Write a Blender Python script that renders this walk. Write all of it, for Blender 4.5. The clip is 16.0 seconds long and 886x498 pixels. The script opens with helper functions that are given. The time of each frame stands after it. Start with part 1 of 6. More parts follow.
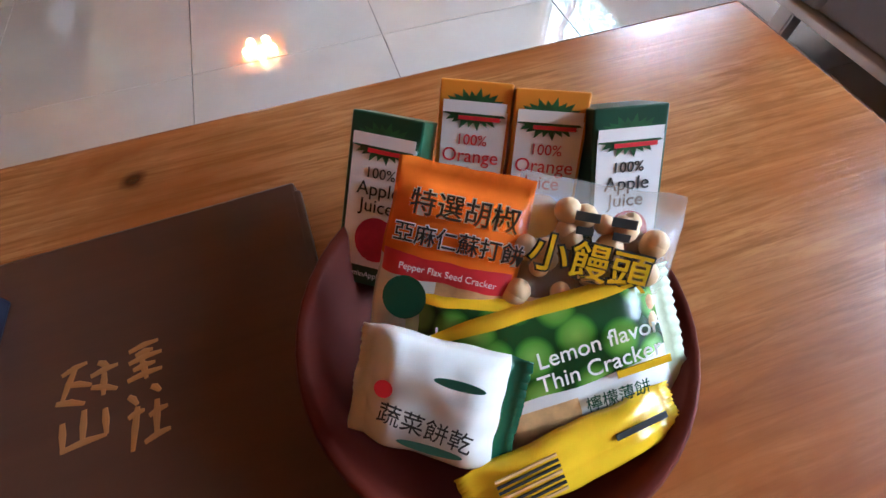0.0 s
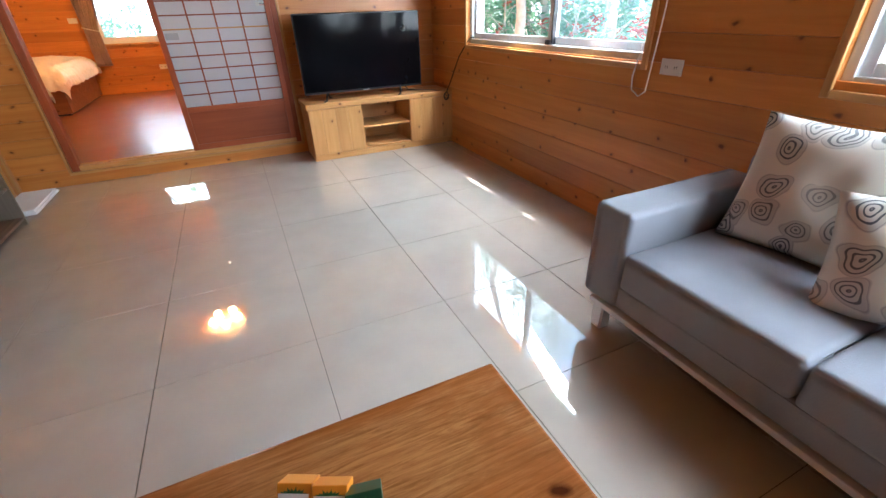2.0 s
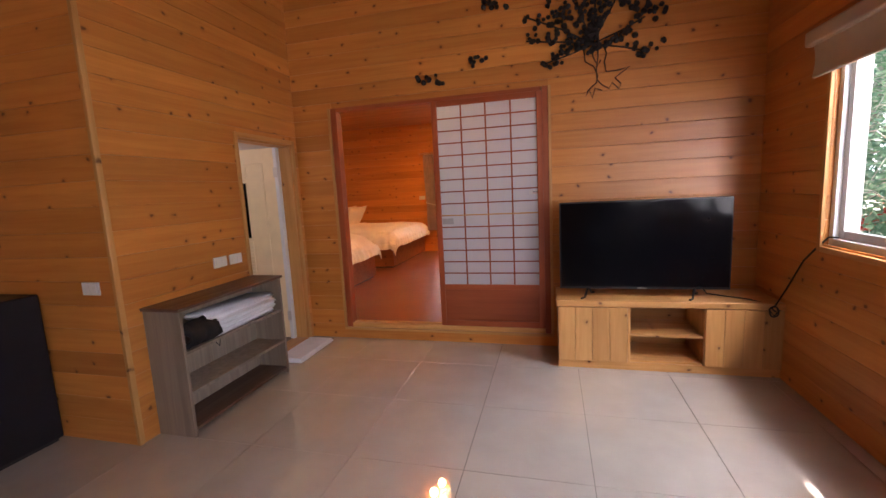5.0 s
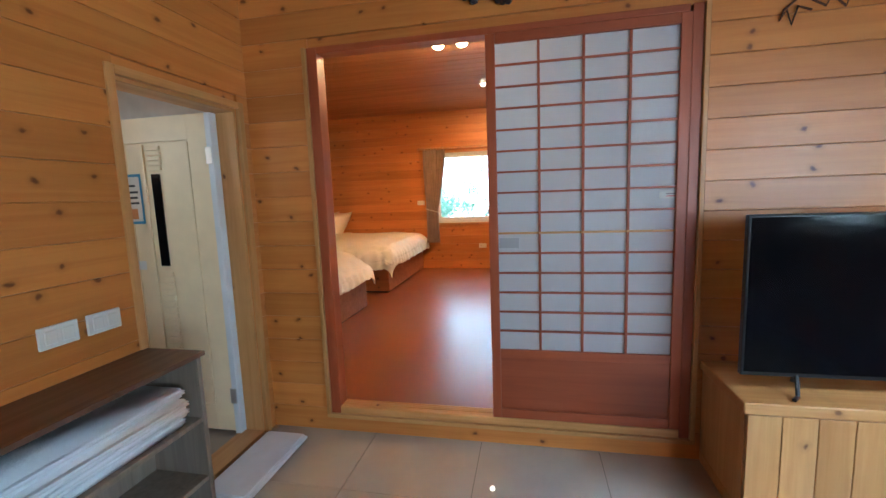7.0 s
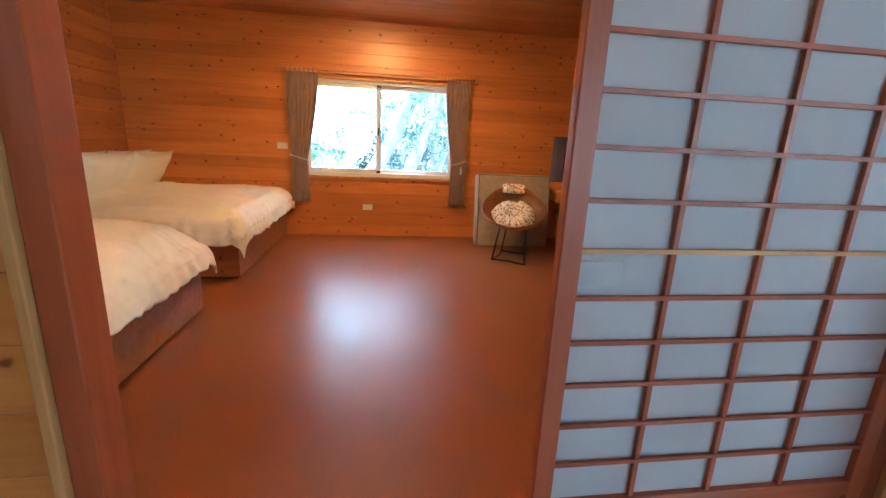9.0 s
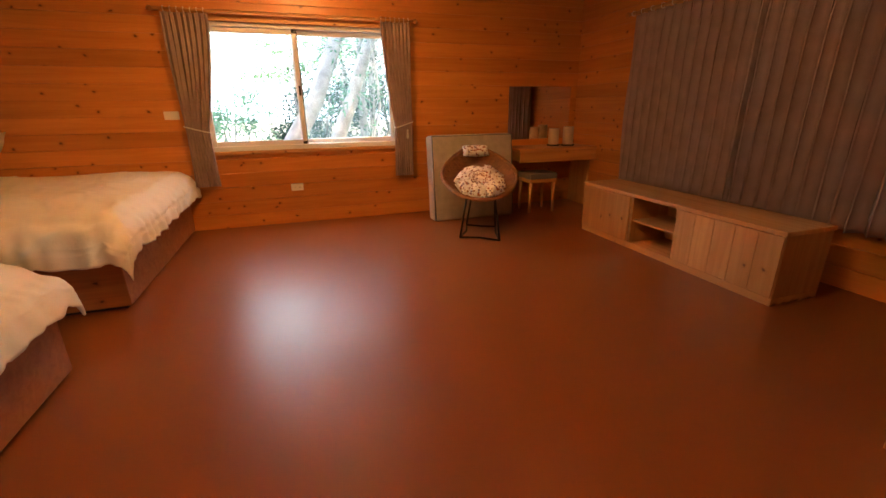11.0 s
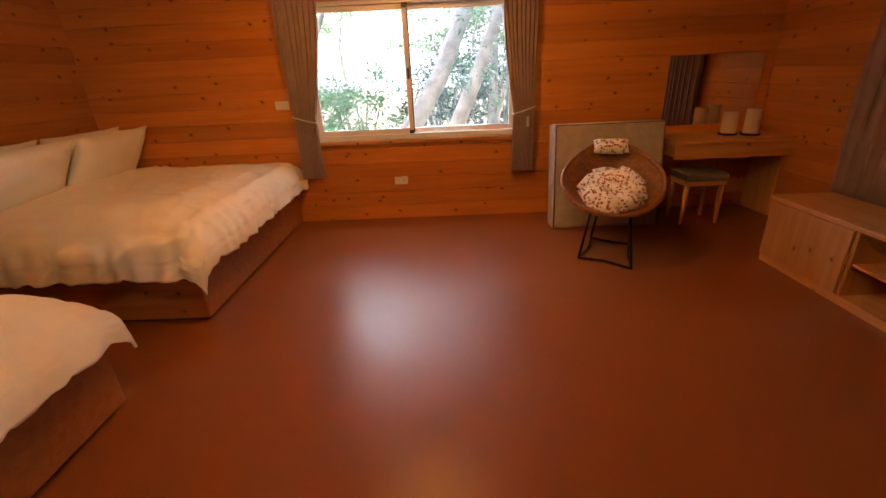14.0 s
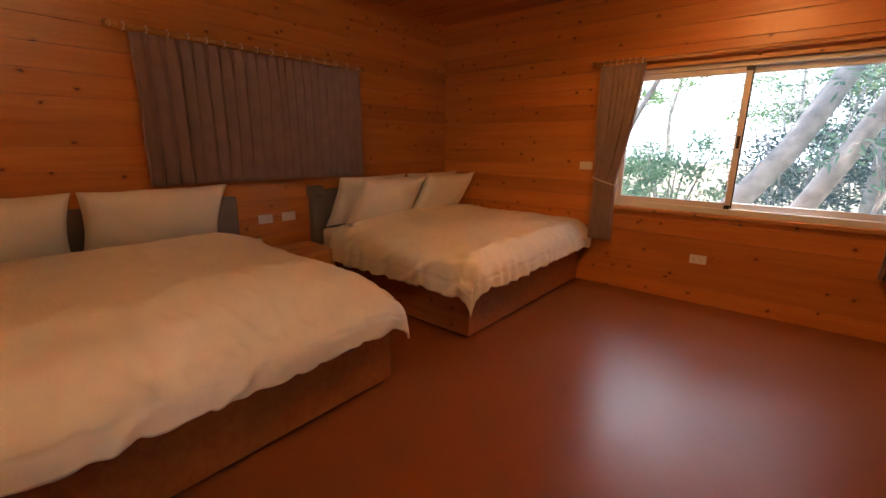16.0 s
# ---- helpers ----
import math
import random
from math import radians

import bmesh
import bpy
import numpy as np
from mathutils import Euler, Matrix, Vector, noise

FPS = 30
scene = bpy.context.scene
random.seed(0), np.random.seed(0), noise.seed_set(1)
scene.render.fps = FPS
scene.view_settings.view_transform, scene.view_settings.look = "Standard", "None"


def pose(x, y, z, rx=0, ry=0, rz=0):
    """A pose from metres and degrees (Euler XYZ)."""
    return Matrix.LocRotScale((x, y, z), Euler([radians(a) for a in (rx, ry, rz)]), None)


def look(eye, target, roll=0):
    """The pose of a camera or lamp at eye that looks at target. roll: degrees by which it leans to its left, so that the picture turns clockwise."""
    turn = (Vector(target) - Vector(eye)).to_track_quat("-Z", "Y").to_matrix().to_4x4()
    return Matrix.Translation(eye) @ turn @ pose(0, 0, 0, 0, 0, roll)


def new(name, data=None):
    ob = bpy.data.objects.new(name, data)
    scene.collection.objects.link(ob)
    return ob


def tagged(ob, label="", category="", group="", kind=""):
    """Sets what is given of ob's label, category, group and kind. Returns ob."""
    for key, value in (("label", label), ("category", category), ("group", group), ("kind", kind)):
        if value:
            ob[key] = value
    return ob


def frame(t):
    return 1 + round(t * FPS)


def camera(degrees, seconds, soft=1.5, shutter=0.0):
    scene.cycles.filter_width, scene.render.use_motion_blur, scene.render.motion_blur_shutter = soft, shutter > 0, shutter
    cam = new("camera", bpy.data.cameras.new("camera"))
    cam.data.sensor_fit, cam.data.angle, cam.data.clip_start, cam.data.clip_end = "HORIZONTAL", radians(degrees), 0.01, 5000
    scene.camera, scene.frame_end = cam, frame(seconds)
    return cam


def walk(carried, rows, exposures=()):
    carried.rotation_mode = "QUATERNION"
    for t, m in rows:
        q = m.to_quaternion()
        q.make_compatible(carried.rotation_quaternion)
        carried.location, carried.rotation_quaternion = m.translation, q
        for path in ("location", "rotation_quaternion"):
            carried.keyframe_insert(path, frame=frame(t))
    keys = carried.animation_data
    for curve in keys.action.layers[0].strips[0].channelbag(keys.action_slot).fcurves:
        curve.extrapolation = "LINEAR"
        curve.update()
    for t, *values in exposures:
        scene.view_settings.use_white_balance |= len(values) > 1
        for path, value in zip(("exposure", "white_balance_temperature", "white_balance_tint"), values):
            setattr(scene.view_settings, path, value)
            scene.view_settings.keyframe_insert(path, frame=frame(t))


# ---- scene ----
cam = camera(92.9, 16.0)
PATH = [
    (0, (3.324, -0.267, 0.832), (3.608, 0.694, -0.898), -2.0),
    (0.5, (3.322, -0.273, 0.833), (3.620, 0.670, -0.906), -0.1),
    (1, (3.320, -0.291, 0.893), (3.664, 0.777, -0.763), -1.5),
    (1.4, (3.315, -0.343, 1.014), (3.948, 0.943, -0.381), 1.9),
    (1.5, (3.330, -0.361, 1.056), (3.981, 0.989, -0.268), 0.3),
    (2, (3.464, -0.451, 1.195), (4.177, 1.137, 0.210), -1.9),
    (2.5, (3.655, -0.451, 1.274), (4.287, 1.311, 0.571), 2.0),
    (3, (3.844, -0.374, 1.313), (4.421, 1.504, 0.936), -0.1),
    (3.5, (3.917, -0.336, 1.384), (4.143, 1.640, 1.170), -1.5),
    (4, (3.993, -0.179, 1.324), (3.921, 1.809, 1.113), -0.3),
    (4.5, (3.964, 0.114, 1.322), (3.814, 2.100, 1.141), -1.2),
    (5, (3.955, 0.434, 1.335), (3.451, 2.350, 1.062), -2.9),
    (5.2, (3.941, 0.556, 1.319), (3.352, 2.455, 1.098), -3.2),
    (7.3, (3.083, 2.047, 1.319), (2.748, 4.000, 1.052), -0.3),
    (7.5, (3.024, 2.190, 1.311), (2.747, 4.147, 1.008), 1.5),
    (8, (2.854, 2.496, 1.289), (2.878, 4.453, 0.876), 1.2),
    (8.5, (2.751, 2.831, 1.315), (2.803, 4.794, 0.932), 1.2),
    (8.7, (2.709, 2.969, 1.315), (2.847, 4.920, 0.896), 2.0),
    (10.8, (2.524, 3.975, 1.268), (3.228, 5.727, 0.607), -1.8),
    (11, (2.524, 3.991, 1.259), (3.112, 5.794, 0.623), -0.7),
    (11.5, (2.606, 4.003, 1.305), (2.899, 5.886, 0.696), -3.5),
    (12, (2.687, 4.045, 1.297), (3.263, 5.871, 0.722), -3.5),
    (12.5, (2.712, 4.174, 1.259), (3.210, 5.985, 0.570), -6.6),
    (13, (2.755, 4.443, 1.371), (3.270, 6.202, 0.570), -6.8),
    (13.5, (2.774, 4.556, 1.400), (3.272, 6.326, 0.612), -10.0),
    (14, (2.876, 4.619, 1.413), (2.843, 6.466, 0.647), -2.7),
    (14.5, (2.964, 4.670, 1.421), (2.670, 6.484, 0.631), -1.0),
    (15, (2.870, 4.696, 1.410), (2.229, 6.487, 0.790), 0.1),
    (15.5, (2.889, 4.691, 1.412), (1.818, 6.309, 0.928), -2.5),
    (16, (2.957, 4.657, 1.381), (1.720, 6.154, 0.905), 0.7),
]
walk(cam, [(t, look(eye, target, roll)) for t, eye, target, roll in PATH], exposures=[(0.0, 3.1, 5300, 9), (1.0, 3.15, 5350, 7), (1.5, 3.0, 5600, 9), (2.0, 2.85, 5750, 6), (2.5, 2.65, 5800, 5), (3.0, 2.45, 6050, 13), (3.5, 2.3, 6300, 20), (4.5, 2.35, 6250, 22), (5.2, 2.3, 6700, 27), (7.3, 2.55, 4800, -6), (8.7, 2.55, 4700, -7), (10.8, 2.1, 6500, 7), (13.5, 1.85, 6700, 11), (14.5, 1.6, 7000, 20), (15.5, 1.35, 6700, 18), (16.0, 1.25, 6500, 17)])

# the light
world = bpy.data.worlds.new("sky")
scene.world = world
world.use_nodes = True
wn = world.node_tree
sky = wn.nodes.new("ShaderNodeTexSky")
sky.sky_type = "NISHITA"
sky.sun_disc = False
sky.sun_elevation = radians(69)
sky.sun_rotation = radians(70)
wn.links.new(sky.outputs[0], wn.nodes["Background"].inputs[0])
wn.nodes["Background"].inputs[1].default_value = 0.15


def lamp(name, kind, energy, colour, m, size=0.1, size_y=None, spot=None, spread=180):
    data = bpy.data.lights.new(name, kind)
    data.energy, data.color = energy, colour
    if kind == "AREA":
        data.size, data.spread = size, radians(spread)
        if size_y:
            data.shape, data.size_y = "RECTANGLE", size_y
    elif kind == "SUN":
        data.angle = radians(0.5)
    else:
        data.shadow_soft_size = size
        if spot:
            data.spot_size, data.spot_blend = radians(spot), 0.6
    ob = new(name, data)
    ob.matrix_world = m
    return ob


WARM = (1.0, 0.42, 0.10)
DAY = (0.92, 0.97, 1.0)
lamp("sun", "SUN", 5.0, (1.0, 0.93, 0.82), look((0, 0, 0), (-0.37, -0.08, -0.985)))
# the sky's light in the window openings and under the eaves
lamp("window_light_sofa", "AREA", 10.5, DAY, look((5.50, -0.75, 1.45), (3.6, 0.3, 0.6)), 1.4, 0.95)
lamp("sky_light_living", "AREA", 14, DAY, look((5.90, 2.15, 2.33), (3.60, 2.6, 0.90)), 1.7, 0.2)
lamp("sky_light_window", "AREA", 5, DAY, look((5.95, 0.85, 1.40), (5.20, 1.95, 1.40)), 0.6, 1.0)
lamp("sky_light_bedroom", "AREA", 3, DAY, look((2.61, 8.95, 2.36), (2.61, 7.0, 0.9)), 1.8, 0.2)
# fill lamp added in an unseen opening to brighten the bathroom door
lamp("added_light_bathroom", "AREA", 0.85, (1.0, 0.95, 0.85), look((0.25, 2.75, 1.80), (1.4, 3.4, 1.0)), 0.58, 0.46)
lamp("downlight_glow", "SPOT", 21, WARM, pose(2.66, 7.08, 2.585, 28), 0.05, spot=140)

# ---- materials ----


def nodes(name):
    m = bpy.data.materials.new(name)
    m.use_nodes = True
    t = m.node_tree
    return m, t, t.nodes["Principled BSDF"]


def add(t, kind, **inputs):
    n = t.nodes.new(kind)
    for k, v in inputs.items():
        n.inputs[k.replace("_", " ")].default_value = v
    return n


def ramp(t, source, stops):
    n = t.nodes.new("ShaderNodeValToRGB")
    e = n.color_ramp.elements
    while len(e) < len(stops):
        e.new(0.5)
    for el, (p, c) in zip(e, stops):
        el.position = p
        el.color = (*c, 1) if len(c) == 3 else c
    t.links.new(source, n.inputs[0])
    return n


def mixed(t, fac, a, b, mode="MIX"):
    n = t.nodes.new("ShaderNodeMix")
    n.data_type, n.blend_type = "RGBA", mode
    for sock, v in ((n.inputs[0], fac), (n.inputs[6], a), (n.inputs[7], b)):
        if hasattr(v, "links"):
            t.links.new(v, sock)
        elif isinstance(v, (int, float)):
            sock.default_value = v
        else:
            sock.default_value = (*v, 1)
    return n.outputs[2]


def mapped(t, scale, offset=False, turn=(0, 0, 0)):
    """Object coordinates stretched by scale, shifted piece by piece."""
    c = t.nodes.new("ShaderNodeTexCoord")
    m = t.nodes.new("ShaderNodeMapping")
    m.inputs["Scale"].default_value = scale
    m.inputs["Rotation"].default_value = turn
    t.links.new(c.outputs["Object"], m.inputs["Vector"])
    if offset:
        i = t.nodes.new("ShaderNodeObjectInfo")
        v = t.nodes.new("ShaderNodeVectorMath")
        v.operation = "SCALE"
        v.inputs[0].default_value = (37.0, 53.0, 71.0)
        t.links.new(i.outputs["Random"], v.inputs["Scale"])
        t.links.new(v.outputs[0], m.inputs["Location"])
    return m.outputs[0]


def bump(t, b, height, strength, distance=0.002):
    n = add(t, "ShaderNodeBump", Strength=strength, Distance=distance)
    t.links.new(height, n.inputs["Height"])
    t.links.new(n.outputs[0], b.inputs["Normal"])


def wood(name, light, dark, rough=0.4, knots=0.5, axis=0, scale=1.0, coat=0.0, relief=0.25, flat=False, worn=None):
    """Sawn timber, the grain along the given axis, with knots and some wear."""
    m, t, b = nodes(name)
    s = [26.0 * scale] * 3
    s[axis] = 1.3 * scale
    v = mapped(t, s, True)
    n1 = add(t, "ShaderNodeTexNoise", Scale=1.0, Detail=6.0, Roughness=0.62, Distortion=0.6)
    t.links.new(v, n1.inputs["Vector"])
    s2 = [3.0 * scale] * 3
    s2[axis] = 0.5 * scale
    n2 = add(t, "ShaderNodeTexNoise", Scale=1.0, Detail=2.0)
    t.links.new(mapped(t, s2, True), n2.inputs["Vector"])
    base = ramp(t, n1.outputs[0], [(0.32, dark), (0.62, light)]).outputs[0]
    tone = ramp(t, n2.outputs[0], [(0.3, (0.80, 0.76, 0.70)), (0.7, (1.08, 1.06, 1.04))]).outputs[0]
    base = mixed(t, 1.0, base, tone, "MULTIPLY")
    info = t.nodes.new("ShaderNodeObjectInfo")
    piece = ramp(t, info.outputs["Random"], [(0.0, (0.84, 0.80, 0.76)), (1.0, (1.06, 1.05, 1.04))]).outputs[0]
    base = mixed(t, 1.0, base, piece, "MULTIPLY")
    if worn:
        w1 = add(t, "ShaderNodeTexNoise", Scale=3.4, Detail=5.0, Roughness=0.6, Distortion=0.5)
        t.links.new(mapped(t, (0.7, 1.5, 1.0)), w1.inputs["Vector"])
        w2 = add(t, "ShaderNodeTexNoise", Scale=1.0, Detail=5.0, Roughness=0.7, Distortion=1.2)
        t.links.new(mapped(t, (7.0, 105.0, 9.0)), w2.inputs["Vector"])
        rub = ramp(t, w1.outputs[0], [(0.38, (0, 0, 0)), (0.62, (0.85, 0.85, 0.85))]).outputs[0]
        base = mixed(t, rub, base, mixed(t, 1.0, (*worn,), ramp(t, w2.outputs[0], [(0.36, (0.55, 0.47, 0.40)), (0.62, (1.08, 1.06, 1.03))]).outputs[0], "MULTIPLY"))
    if knots:
        s3 = [7.5 * scale] * 3
        s3[axis] = 6.0 * scale
        k = add(t, "ShaderNodeTexVoronoi", Scale=1.0)
        k.voronoi_dimensions = "2D"
        wob = add(t, "ShaderNodeTexNoise", Scale=3.2, Detail=2.0)
        kv = mapped(t, s3, True, (0 if flat else math.pi / 2, 0, 0))
        t.links.new(kv, wob.inputs["Vector"])
        t.links.new(mixed(t, 0.22, kv, wob.outputs["Color"], "ADD"), k.inputs["Vector"])
        sep = t.nodes.new("ShaderNodeSeparateColor")
        t.links.new(k.outputs["Color"], sep.inputs[0])
        pick = add(t, "ShaderNodeMath")
        pick.operation = "LESS_THAN"
        pick.inputs[1].default_value = knots
        t.links.new(sep.outputs[0], pick.inputs[0])
        spot = ramp(t, k.outputs["Distance"], [(0.034, (1, 1, 1)), (0.060, (0.66, 0.66, 0.66)), (0.092, (0.2, 0.2, 0.2)), (0.20, (0, 0, 0))]).outputs[0]
        mul = add(t, "ShaderNodeMath")
        mul.operation = "MULTIPLY"
        t.links.new(spot, mul.inputs[0])
        t.links.new(pick.outputs[0], mul.inputs[1])
        base = mixed(t, mul.outputs[0], base, (dark[0] * 0.26, dark[1] * 0.19, dark[2] * 0.16))
    t.links.new(base, b.inputs["Base Color"])
    spread_ = 0.2 if relief else 0.0
    rr = ramp(t, n1.outputs[0], [(0.2, (rough * (1 + spread_),) * 3), (0.8, (rough * (1 - spread_),) * 3)])
    t.links.new(rr.outputs[0], b.inputs["Roughness"])
    b.inputs["Coat Weight"].default_value = coat
    b.inputs["Coat Roughness"].default_value = 0.18
    bump(t, b, n1.outputs[0], relief, 0.0015)
    return m


def plain(name, colour, rough=0.5, metal=0.0, vary=0.12, scale=8.0, grain=0.0, grain_scale=300.0, spec=0.5):
    """One colour with blotches, and fine relief where asked."""
    m, t, b = nodes(name)
    n = add(t, "ShaderNodeTexNoise", Scale=scale, Detail=4.0)
    t.links.new(mapped(t, (1, 1, 1)), n.inputs["Vector"])
    lo = tuple(c * (1 - vary) for c in colour)
    hi = tuple(min(1.0, c * (1 + vary)) for c in colour)
    t.links.new(ramp(t, n.outputs[0], [(0.3, lo), (0.7, hi)]).outputs[0], b.inputs["Base Color"])
    t.links.new(ramp(t, n.outputs[0], [(0.3, (rough * 0.9,) * 3), (0.7, (min(1, rough * 1.12),) * 3)]).outputs[0], b.inputs["Roughness"])
    b.inputs["Metallic"].default_value = metal
    b.inputs["Specular IOR Level"].default_value = spec
    if grain:
        g = add(t, "ShaderNodeTexNoise", Scale=grain_scale, Detail=2.0)
        t.links.new(mapped(t, (1, 1, 1)), g.inputs["Vector"])
        bump(t, b, g.outputs[0], grain, 0.002)
    return m


def glowing(name, colour, strength):
    m, t, b = nodes(name)
    b.inputs["Base Color"].default_value = (*colour, 1)
    b.inputs["Emission Color"].default_value = (*colour, 1)
    b.inputs["Emission Strength"].default_value = strength
    return m


def glass(name, tint=(1, 1, 1), rough=0.0):
    m, t, b = nodes(name)
    b.inputs["Base Color"].default_value = (*tint, 1)
    b.inputs["Transmission Weight"].default_value = 1.0
    b.inputs["Roughness"].default_value = rough
    b.inputs["IOR"].default_value = 1.02
    return m


PINE = wood("pine_boards", (0.65, 0.272, 0.060), (0.56, 0.205, 0.040), 0.37, 0.36)
PINE_CEIL = wood("pine_ceiling", (0.56, 0.235, 0.060), (0.45, 0.168, 0.040), 0.45, 0.25)
PINE_TRIM = wood("pine_trim", (0.64, 0.36, 0.13), (0.53, 0.26, 0.08), 0.4, 0.3)
PINE_UP = wood("pine_upright", (0.63, 0.35, 0.13), (0.52, 0.26, 0.08), 0.4, 0.35, axis=2)
PINE_Y = wood("pine_lengthwise", (0.61, 0.34, 0.125), (0.50, 0.25, 0.08), 0.4, 0.35, axis=1)
REDWOOD = wood("red_stained_wood", (0.40, 0.098, 0.032), (0.33, 0.074, 0.024), 0.42, 0.0, axis=2)
REDWOOD_X = wood("red_stained_rail", (0.40, 0.098, 0.032), (0.33, 0.074, 0.024), 0.42, 0.0)
LAMINATE = plain("red_brown_laminate", (0.238, 0.068, 0.0155), 0.31, vary=0.05, scale=2.5, spec=1.0)
TABLEWOOD = wood("varnished_table_wood", (0.36, 0.112, 0.026), (0.20, 0.052, 0.010), 0.215, 0.42, axis=0, scale=0.8, flat=True, relief=1.1, worn=(0.40, 0.185, 0.062))
GREYWOOD = wood("grey_oak_board", (0.30, 0.25, 0.20), (0.22, 0.18, 0.145), 0.5, 0.0, axis=2)
BROWNTOP = wood("brown_shelf_top", (0.13, 0.075, 0.05), (0.09, 0.05, 0.034), 0.45, 0.0, axis=1)
TILE = plain("polished_tile", (0.44, 0.40, 0.35), 0.014, vary=0.05, scale=5.0, spec=0.95)
TILE.node_tree.nodes["Principled BSDF"].inputs["Coat Weight"].default_value = 0.9
TILE.node_tree.nodes["Principled BSDF"].inputs["Coat Roughness"].default_value = 0.012
GROUT = plain("grout", (0.16, 0.14, 0.12), 0.9)
WHITE = plain("white_paint", (0.78, 0.77, 0.74), 0.45, vary=0.04)
ALU = plain("white_aluminium", (0.72, 0.73, 0.74), 0.35, vary=0.05)
PLASTIC = plain("white_plastic", (0.76, 0.74, 0.70), 0.35, vary=0.04)
BLACK = plain("black_plastic", (0.012, 0.012, 0.014), 0.35)
SCREEN = plain("dark_screen", (0.003, 0.003, 0.004), 0.10, vary=0.02, spec=0.12)
IRON = plain("black_iron", (0.012, 0.011, 0.012), 0.5)
GLASS = glass("window_glass")
CREAM = plain("cream_door_paint", (0.84, 0.69, 0.44), 0.42, vary=0.05)
SHEET = plain("white_cotton", (0.82, 0.765, 0.61), 0.55, vary=0.03, grain=0.15, grain_scale=400)
CURTAIN = plain("grey_curtain_cloth", (0.37, 0.265, 0.25), 0.9, vary=0.12, grain=0.5, grain_scale=250)
LEATHER = plain("grey_leather", (0.26, 0.275, 0.31), 0.6, vary=0.07, grain=0.35, grain_scale=180, spec=0.3)
FRIDGE = plain("dark_fridge_skin", (0.010, 0.009, 0.013), 0.45, spec=0.25)
CONCRETE = plain("grey_wet_floor", (0.10, 0.095, 0.09), 0.5)

# ---- builders ----


def cube(bm, lo, hi, m=None):
    x0, y0, z0 = lo
    x1, y1, z1 = hi
    vs = [Vector(p) for p in ((x0, y0, z0), (x1, y0, z0), (x1, y1, z0), (x0, y1, z0), (x0, y0, z1), (x1, y0, z1), (x1, y1, z1), (x0, y1, z1))]
    vs = [bm.verts.new(m @ v if m else v) for v in vs]
    for f in ((0, 3, 2, 1), (4, 5, 6, 7), (0, 1, 5, 4), (1, 2, 6, 5), (2, 3, 7, 6), (3, 0, 4, 7)):
        bm.faces.new([vs[i] for i in f])


def box(lo, hi, bevel=0.004, seg=2):
    bm = bmesh.new()
    cube(bm, lo, hi)
    if bevel:
        bmesh.ops.bevel(bm, geom=bm.edges[:], offset=bevel, segments=seg, profile=0.5, affect="EDGES")
    return bm


def tube(bm, points, r, sides=8, closed=False):
    """A round bar along the points; r may be a list."""
    pts = [Vector(p) for p in points]
    n = len(pts)
    rings = []
    side = None
    for i, p in enumerate(pts):
        a = pts[(i - 1) % n] if closed or i else p
        c = pts[(i + 1) % n] if closed or i < n - 1 else p
        d = (c - a).normalized()
        if side is None:
            side = d.orthogonal().normalized()
        side = (side - d * side.dot(d)).normalized()
        up = d.cross(side)
        rr = r[i] if isinstance(r, (list, tuple)) else r
        rings.append([bm.verts.new(p + (side * math.cos(k * math.tau / sides) + up * math.sin(k * math.tau / sides)) * rr) for k in range(sides)])
    for i in range(n if closed else n - 1):
        a, c = rings[i], rings[(i + 1) % n]
        for k in range(sides):
            bm.faces.new((a[k], a[(k + 1) % sides], c[(k + 1) % sides], c[k]))
    if not closed:
        bm.faces.new(rings[0][::-1])
        bm.faces.new(rings[-1])


def lathe(bm, profile, centre=(0, 0, 0), sides=24):
    """A turned shape from (radius, height) pairs, open at the ends unless the radius is 0."""
    c = Vector(centre)
    rings = []
    for r, z in profile:
        if r < 1e-6:
            rings.append([bm.verts.new(c + Vector((0, 0, z)))])
        else:
            rings.append([bm.verts.new(c + Vector((r * math.cos(k * math.tau / sides), r * math.sin(k * math.tau / sides), z))) for k in range(sides)])
    for a, b in zip(rings, rings[1:]):
        for k in range(sides):
            j = (k + 1) % sides
            if len(a) == 1 and len(b) > 1:
                bm.faces.new((a[0], b[j], b[k]))
            elif len(b) == 1 and len(a) > 1:
                bm.faces.new((a[k], a[j], b[0]))
            elif len(a) > 1:
                bm.faces.new((a[k], a[j], b[j], b[k]))


def grid(bm, nu, nv, f):
    """A sheet of nu by nv cells through the points f(u, v)."""
    g = [[bm.verts.new(f(i / nu, j / nv)) for j in range(nv + 1)] for i in range(nu + 1)]
    for i in range(nu):
        for j in range(nv):
            bm.faces.new((g[i][j], g[i + 1][j], g[i + 1][j + 1], g[i][j + 1]))
    return g


def link(name, bm, material, smooth=False):
    me = bpy.data.meshes.new(name)
    bmesh.ops.recalc_face_normals(bm, faces=bm.faces[:])
    bm.to_mesh(me)
    bm.free()
    for m in (material if isinstance(material, (list, tuple)) else [material]):
        me.materials.append(m)
    if smooth:
        me.polygons.foreach_set("use_smooth", [True] * len(me.polygons))
    return new(name, me)


def part(name, bm, material, parent, label="", smooth=False, m=None):
    ob = link(name, bm, material, smooth)
    ob.parent = parent
    if m is not None:
        ob.matrix_basis = m
    if label:
        ob["label"] = label
    return ob


def thing(name, label, category, m=None, group=""):
    ob = new(name)
    ob.empty_display_size = 0.1
    if m is not None:
        ob.matrix_basis = m
    return tagged(ob, label, category, group)


def structure(name, bm, material, label="", category=""):
    return tagged(link(name, bm, material), label, category or name.split("_")[0], kind="structure")


PLANKS = {}


